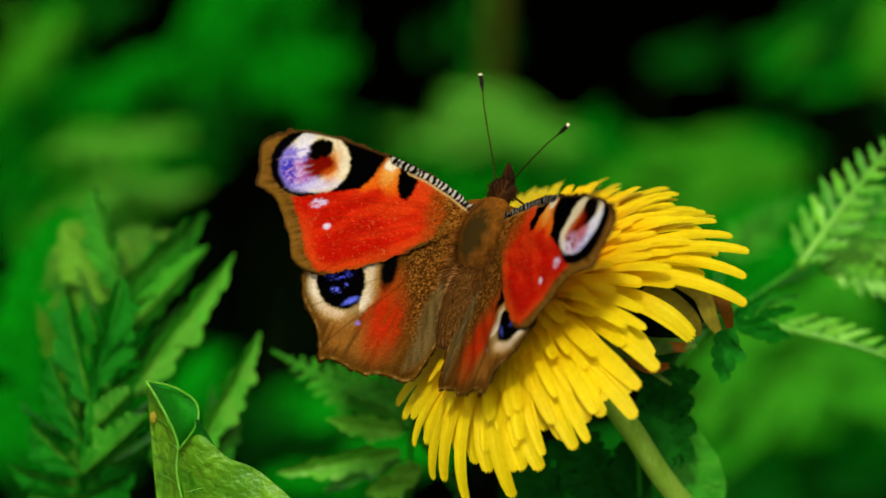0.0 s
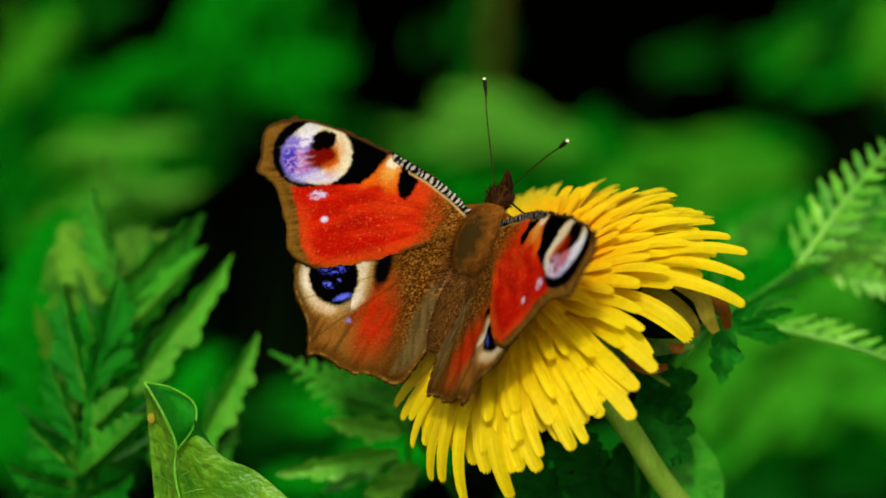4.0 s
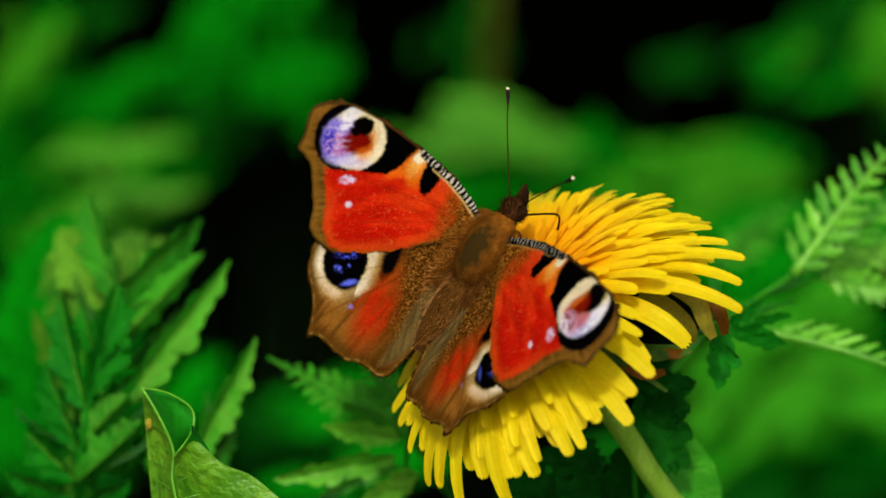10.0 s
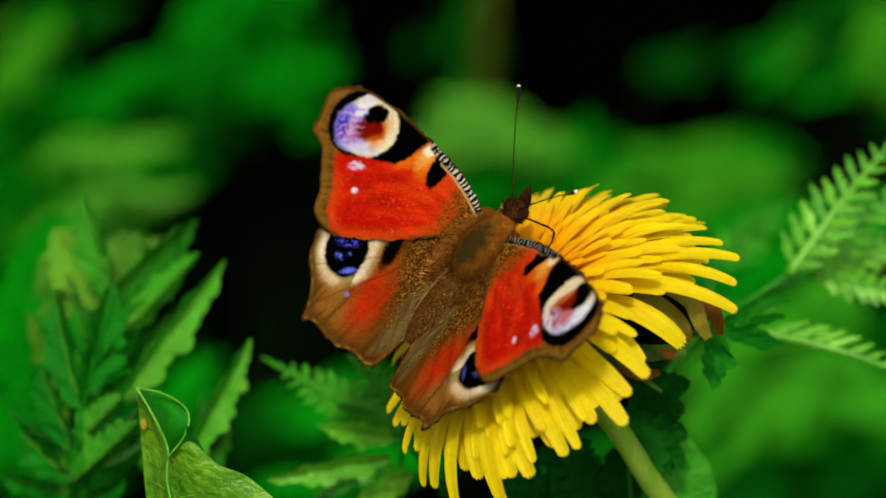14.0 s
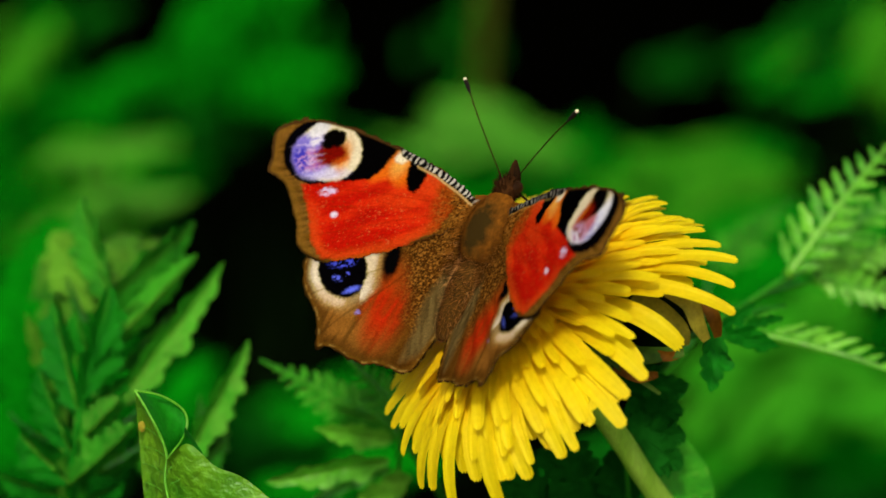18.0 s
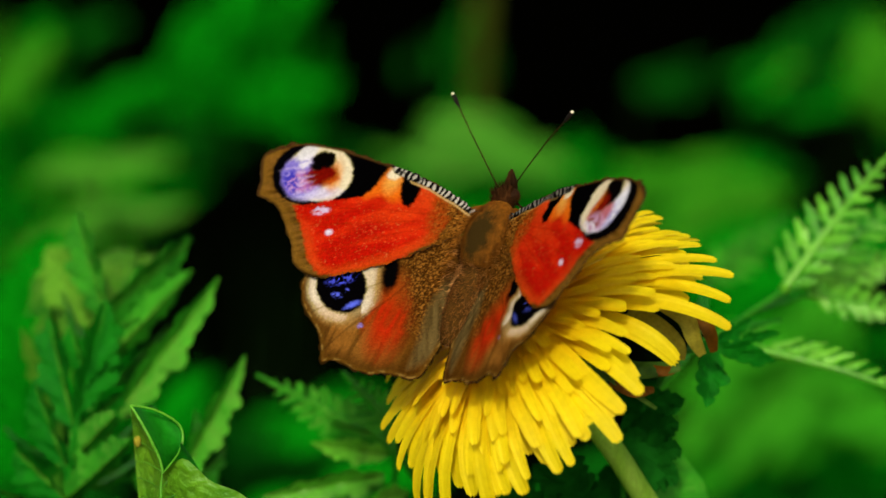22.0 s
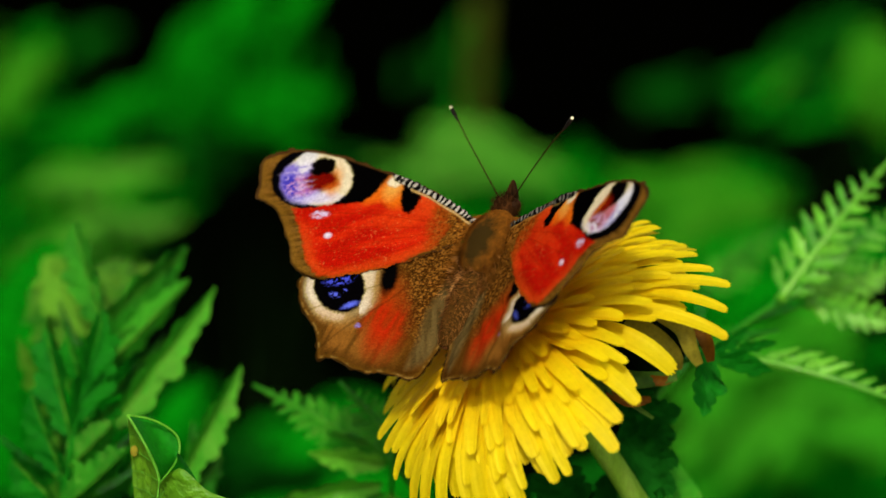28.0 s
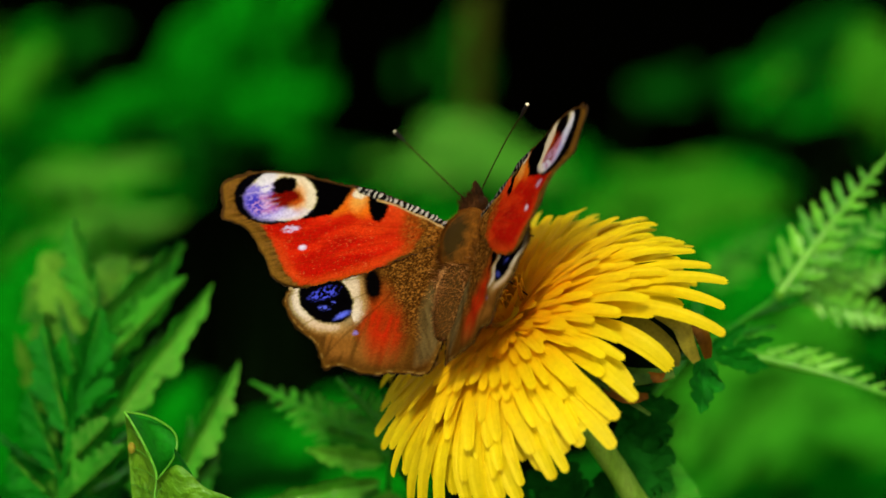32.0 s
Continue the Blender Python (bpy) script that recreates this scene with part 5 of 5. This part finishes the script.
LEFT = [
    (0, 25.3, 1.4, 21.6, -1.6), (0.5, 27.3, 1.6, 25.5, -2), (1, 25.2, 2.2, 23.3, -1.5), (1.5, 23.7, 0.2, 22.7, -3.6),
    (2, 23.8, 0.9, 22.7, -3.9), (2.5, 24.3, 0.9, 23.3, -3.8), (3, 23.3, 2.3, 22.7, -2.3), (3.5, 26.1, 2.5, 25.7, -1.6),
    (5.5, 29.4, 3.9, 29.9, -0.2), (6, 13.3, 1.6, 13.5, -3.1), (6.5, 13.6, 1.2, 14.3, -3.7), (7, 13.3, 0.7, 13.8, -4.6),
    (7.5, 13.7, 1.1, 14.1, -4.2), (8, 20.8, 3.2, 20.8, -1.8), (8.5, 30.7, 4.6, 31, 0.8), (9, 30.1, 3.8, 30.1, 0.5),
    (9.5, 21.3, 2.9, 23.5, -1), (10, 12.5, 0.6, 12.6, -3.5), (10.5, 12.5, 0.7, 13, -4.1), (11, 11.6, 1.2, 11.7, -3.6),
    (11.5, 12.6, 1.9, 13.6, -3), (12, 12.4, 2.2, 13.8, -2.6), (12.5, 17.5, 2.6, 18.9, -1.7), (13, 30.3, 4.5, 30.9, 1.4),
    (13.5, 24.6, 3.5, 25.7, -0.4), (14, 13.2, 1.8, 11.3, -3.1), (14.5, 13.4, 3.5, 12, -1.8), (16.5, 19.2, 3.3, 21, -1.5),
    (17, 27, 3.5, 29, -1.4), (17.5, 31.1, 4, 32.9, -0.6), (18, 22.1, 3.3, 23.6, -0.9), (18.5, 21.3, 2, 21, -2.1),
    (19, 34.5, 2.1, 34.3, -2), (19.5, 33.6, 2.4, 33.1, -2.6), (20, 28.2, 0.5, 26.4, -4.9), (20.5, 26.4, 1.2, 24.7, -4.4),
    (21, 24.7, 2.2, 23.6, -3.1), (21.5, 23.2, 2.7, 22.1, -2.4), (22, 23, 2.3, 21.7, -2.5), (22.5, 25.1, 0.2, 23, -5),
    (23, 28.1, -0.1, 26.7, -5.1), (23.5, 28.2, 0.5, 26.8, -4.6), (24, 26.8, 0.3, 25.5, -5.2), (24.5, 27.2, 1.2, 26.1, -4.3),
    (25, 27.6, 2.6, 27.4, -3.2), (25.5, 27.7, 2.7, 27.3, -2.5), (27.5, 21.3, 2.4, 20.6, -2), (28, 25.2, 2.1, 25.1, -2.5),
    (28.5, 24.5, 2.2, 24.4, -2.5), (29, 26.1, 2.2, 26.7, -2.9), (29.5, 28.7, 4.3, 30.4, -0.5), (30, 32.6, 4, 34.5, -0.7),
    (30.5, 26, 2, 27.6, -3.5), (31, 27.4, 3.1, 28.6, -3.2), (31.5, 32.7, 2, 34.8, -5.6), (32, 38.1, 2.9, 40.2, -5.8),
]
RIGHT = [
    (0, 25.7, -0.1, 25.6, 2.3), (0.5, 26.8, -1.6, 27, 1.4), (1, 26, -1.6, 25.9, 1.2), (1.5, 24, -1.4, 23.5, 1.2),
    (2, 25, -2.1, 24.4, 0), (2.5, 24.1, -1.6, 23.8, 0.8), (3, 24.6, -1.3, 24.6, 1.1), (3.5, 25.5, -2.2, 26.3, 2.6),
    (5.5, 26.8, -2.5, 27.7, 3), (6, 17.1, -1.2, 17.5, 2.8), (6.5, 18, -1, 18.6, 2.3), (7, 18.3, -0.2, 19.3, 2.9),
    (7.5, 18, -0.4, 18.2, 2.8), (8, 23.9, -1.4, 24.5, 1.7), (8.5, 28.3, -3.2, 28.7, 1), (9, 28.4, -3, 28.4, 1.2),
    (9.5, 25, -0.8, 25.2, 1.9), (10, 18.1, 1, 18.7, 3.1), (10.5, 18.2, 0.8, 18.5, 2.9), (11, 19, 1.2, 19.2, 2.9),
    (11.5, 19.5, 0.5, 19.7, 1.9), (12, 19.8, 0.2, 19.8, 1.4), (12.5, 23.6, 0.4, 23.4, 2.4), (13, 29.2, -3.5, 28.7, -0.4),
    (13.5, 27.8, -1.6, 27.5, 1), (14, 19.3, 1.6, 15.9, 1.3), (14.5, 17.6, 0.6, 15.9, 1.5), (16.5, 23.6, 1.8, 23.7, 1.8),
    (17, 28.3, 0.7, 28.4, 2), (17.5, 29.5, -0, 29.6, 1.7), (18, 25.4, 0.9, 25.3, 2.4), (18.5, 23.7, 0.6, 23.6, 0.8),
    (19, 29.8, 0.5, 29.4, 1.6), (19.5, 29.6, -0.7, 29.3, 0.6), (20, 26.4, -1.4, 25.7, 0.1), (20.5, 25.2, -1.6, 24.8, 0.2),
    (21, 24.4, -1.2, 24.3, -0.2), (21.5, 24, -0.3, 24.4, 0.5), (22, 23.5, -0.6, 24, 0.1), (22.5, 24.2, -2.3, 24.5, -0.4),
    (23, 24.1, -3.1, 24.7, -1.4), (23.5, 24.7, -2.8, 25, -1.1), (24, 24.8, -2.4, 24.9, -0.7), (24.5, 23.7, -3.3, 24.3, -1.3),
    (25, 26.2, -2.6, 27.4, -0.6), (25.5, 25.6, -2.9, 26.5, -0.6), (27.5, 22.7, -1.3, 23, 0.6), (28, 23.8, -2.6, 24.2, -0.5),
    (28.5, 23.6, -2.4, 23.9, 0.1), (29, 24, -2.8, 24.4, -0.2), (29.5, 26.3, -3.1, 27.3, 0.1), (30, 27.2, -3.8, 27.5, -1.3),
    (30.5, 23.6, -4.1, 23.2, -2.3), (31, 23.9, -3.4, 23.7, -2), (31.5, 25.4, -3.4, 25, -1.9), (32, 29.7, -2.9, 28.9, -1.4),
]
FEELER_L = [
    (0, -31.4, 6.8), (0.5, -31.8, 8.3), (1, -31.9, 9.6), (1.5, -35.2, 9.3), (2, -34.8, 8.2), (2.5, -35, 8.1),
    (3, -34, 7.4), (3.5, -32, 5.6), (5.5, -33.9, 8.8), (6, -34, 4.1), (6.5, -36.4, 3.3), (7, -38.8, 4.3),
    (7.5, -38.6, 2.9), (8, -40.6, 4.8), (8.5, -38.5, 6.9), (9, -38.7, 7), (9.5, -41.4, 3.4), (10, -42.9, 1.6),
    (10.5, -43.4, 2.6), (11, -43.7, 2.8), (11.5, -45, 3.3), (12, -45.8, 2.7), (12.5, -42.4, 2), (13, -39.7, 4.4),
    (16.5, -45.3, 9.7), (17, -43.8, 11.3), (17.5, -41.9, 12.2), (18, -42.6, 11.7), (18.5, -41.1, 11.5), (19, -41, 14.1),
    (19.5, -40.8, 14.3), (20, -41, 14.5), (20.5, -40, 14.4), (21, -39.7, 14.5), (21.5, -40, 14.1), (22, -41.9, 15.4),
    (22.5, -44.2, 19.5), (23, -42.4, 18.6), (23.5, -41.6, 18.1), (24, -42.8, 17.7), (24.5, -41.3, 17.1), (25, -43.5, 20.2),
    (25.5, -42.5, 18.5), (27.5, -43.4, 16), (28, -43.2, 17.9), (28.5, -43.2, 17), (29, -43.3, 15.5), (29.5, -49.3, 20.8),
    (30, -45, 17.5), (30.5, -43.4, 17.4), (31, -43.7, 18.5), (31.5, -44.3, 20.2), (32, -43.8, 22.1),
]
FEELER_R = [
    (0, 57.6, 27.7), (0.5, 58, 26.8), (1, 57.6, 27.9), (1.5, 56.7, 27), (2, 57.5, 26.7), (2.5, 55.8, 25.8),
    (3, 55.8, 27), (3.5, 57.8, 25.8), (5.5, 59.6, 27.9), (6, 59, 30.3), (6.5, 57.7, 30.9), (7, 55.3, 31.3),
    (7.5, 55.1, 31.6), (8, 57.1, 32.9), (8.5, 59.5, 29.5), (9, 58.3, 28.9), (9.5, 59.2, 33.4), (10, 57, 32.3),
    (10.5, 56.4, 31.4), (11, 55, 33.4), (11.5, 55.4, 35.1), (12, 54.6, 34.5), (12.5, 58.2, 33.9), (13, 64.4, 29.4),
    (16.5, 49.8, 30.9), (17, 52.5, 28.7), (17.5, 52.5, 27.2), (18, 51.4, 27.2), (18.5, 53.7, 27.7), (19, 56.8, 21.9),
    (19.5, 57.9, 23.1), (20, 57.7, 23.3), (20.5, 56.7, 24.7), (21, 55.3, 26.8), (21.5, 54.1, 29.5), (22, 55.6, 31.1),
    (22.5, 59, 31.5), (23, 59.9, 29.6), (23.5, 58.3, 29.1), (24, 58.4, 30.7), (24.5, 58.3, 30.5), (25, 57.1, 35),
    (25.5, 56.8, 32.8), (27.5, 52.8, 32.8), (28, 57.6, 34.2), (28.5, 55.8, 33.2), (29, 58, 33.3), (29.5, 54.9, 34.9),
    (30, 59.9, 32.6), (30.5, 62.3, 32.2), (31, 58.5, 30.4), (31.5, 61.5, 29.9), (32, 67.3, 32.1),
]


def olive_back(material):
    """A dark olive oval on the middle of the back, fading into the brown of the sides."""
    nt = material.node_tree
    nodes, link = nt.nodes, nt.links.new
    tc, move, size, ramp, mix = (nodes.new("ShaderNode" + k) for k in ("TexCoord", "VectorMath", "VectorMath", "MapRange", "Mix"))
    move.operation, size.operation = "MULTIPLY_ADD", "LENGTH"
    move.inputs[1].default_value = (1 / 0.0022, 1 / 0.0042, 0)
    move.inputs[2].default_value = (0, -0.0030 / 0.0046, 0)
    link(tc.outputs["Object"], move.inputs[0])
    link(move.outputs["Vector"], size.inputs[0])
    ramp.inputs["From Min"].default_value, ramp.inputs["From Max"].default_value = 1.15, 1.95
    rag, ragged = nodes.new("ShaderNodeTexNoise"), nodes.new("ShaderNodeMath")
    rag.inputs["Scale"].default_value = 900
    link(tc.outputs["Object"], rag.inputs["Vector"])
    link(size.outputs["Value"], ragged.inputs[0])
    link(rag.outputs["Fac"], ragged.inputs[1])
    link(ragged.outputs["Value"], ramp.inputs["Value"])
    mix.data_type = "RGBA"
    mix.inputs["A"].default_value = (*lin(46, 32, 5), 1)
    link(ramp.outputs["Result"], mix.inputs["Factor"])
    end = nodes["Principled BSDF"].inputs["Base Color"]
    link(end.links[0].from_socket, mix.inputs["B"])
    link(mix.outputs["Result"], end)


olive_back(THORAX)
fly, pieces = butterfly()


def motions():
    walk(fly, [(t, pose(x * MM, y * MM, PERCH.z + z * MM, rx, ry, rz)) for t, x, y, z, rx, ry, rz in SEAT])
    for side, s, rows in (("left", -1, LEFT), ("right", 1, RIGHT)):
        for name, root, c in (("fore_", FORE_ROOT, 0), ("hind_", HIND_ROOT, 2)):
            walk(pieces[name + side], [(r[0], pose(s * root[0] * MM, root[1] * MM, root[2] * MM) @ pose(0, 0, 0, 0, -s * min(r[1 + c], r[1] + 0.2), 0) @ pose(0, 0, 0, 0, 0, s * r[2 + c])) for r in rows])
    for side, s, rows in (("left", -1, FEELER_L), ("right", 1, FEELER_R)):
        walk(pieces["feeler_" + side], [(t, pose(s * 0.8 * MM, 11.2 * MM, 1.6 * MM) @ pose(0, 0, 0, 0, 0, -az) @ pose(0, 0, 0, el, 0, 0)) for t, az, el in rows])
    walk(pieces["proboscis"], [(t, pose(0.7 * MM, 10.8 * MM, -0.2 * MM, rx, 0, rz)) for t, rx, rz in
                               ((0, -75, 30), (7.4, -75, 30), (7.9, -30, 12), (8.3, 0, 0), (13.4, 0, 0), (14.0, -30, 12), (14.5, -75, 30), (32, -75, 30))])


motions()
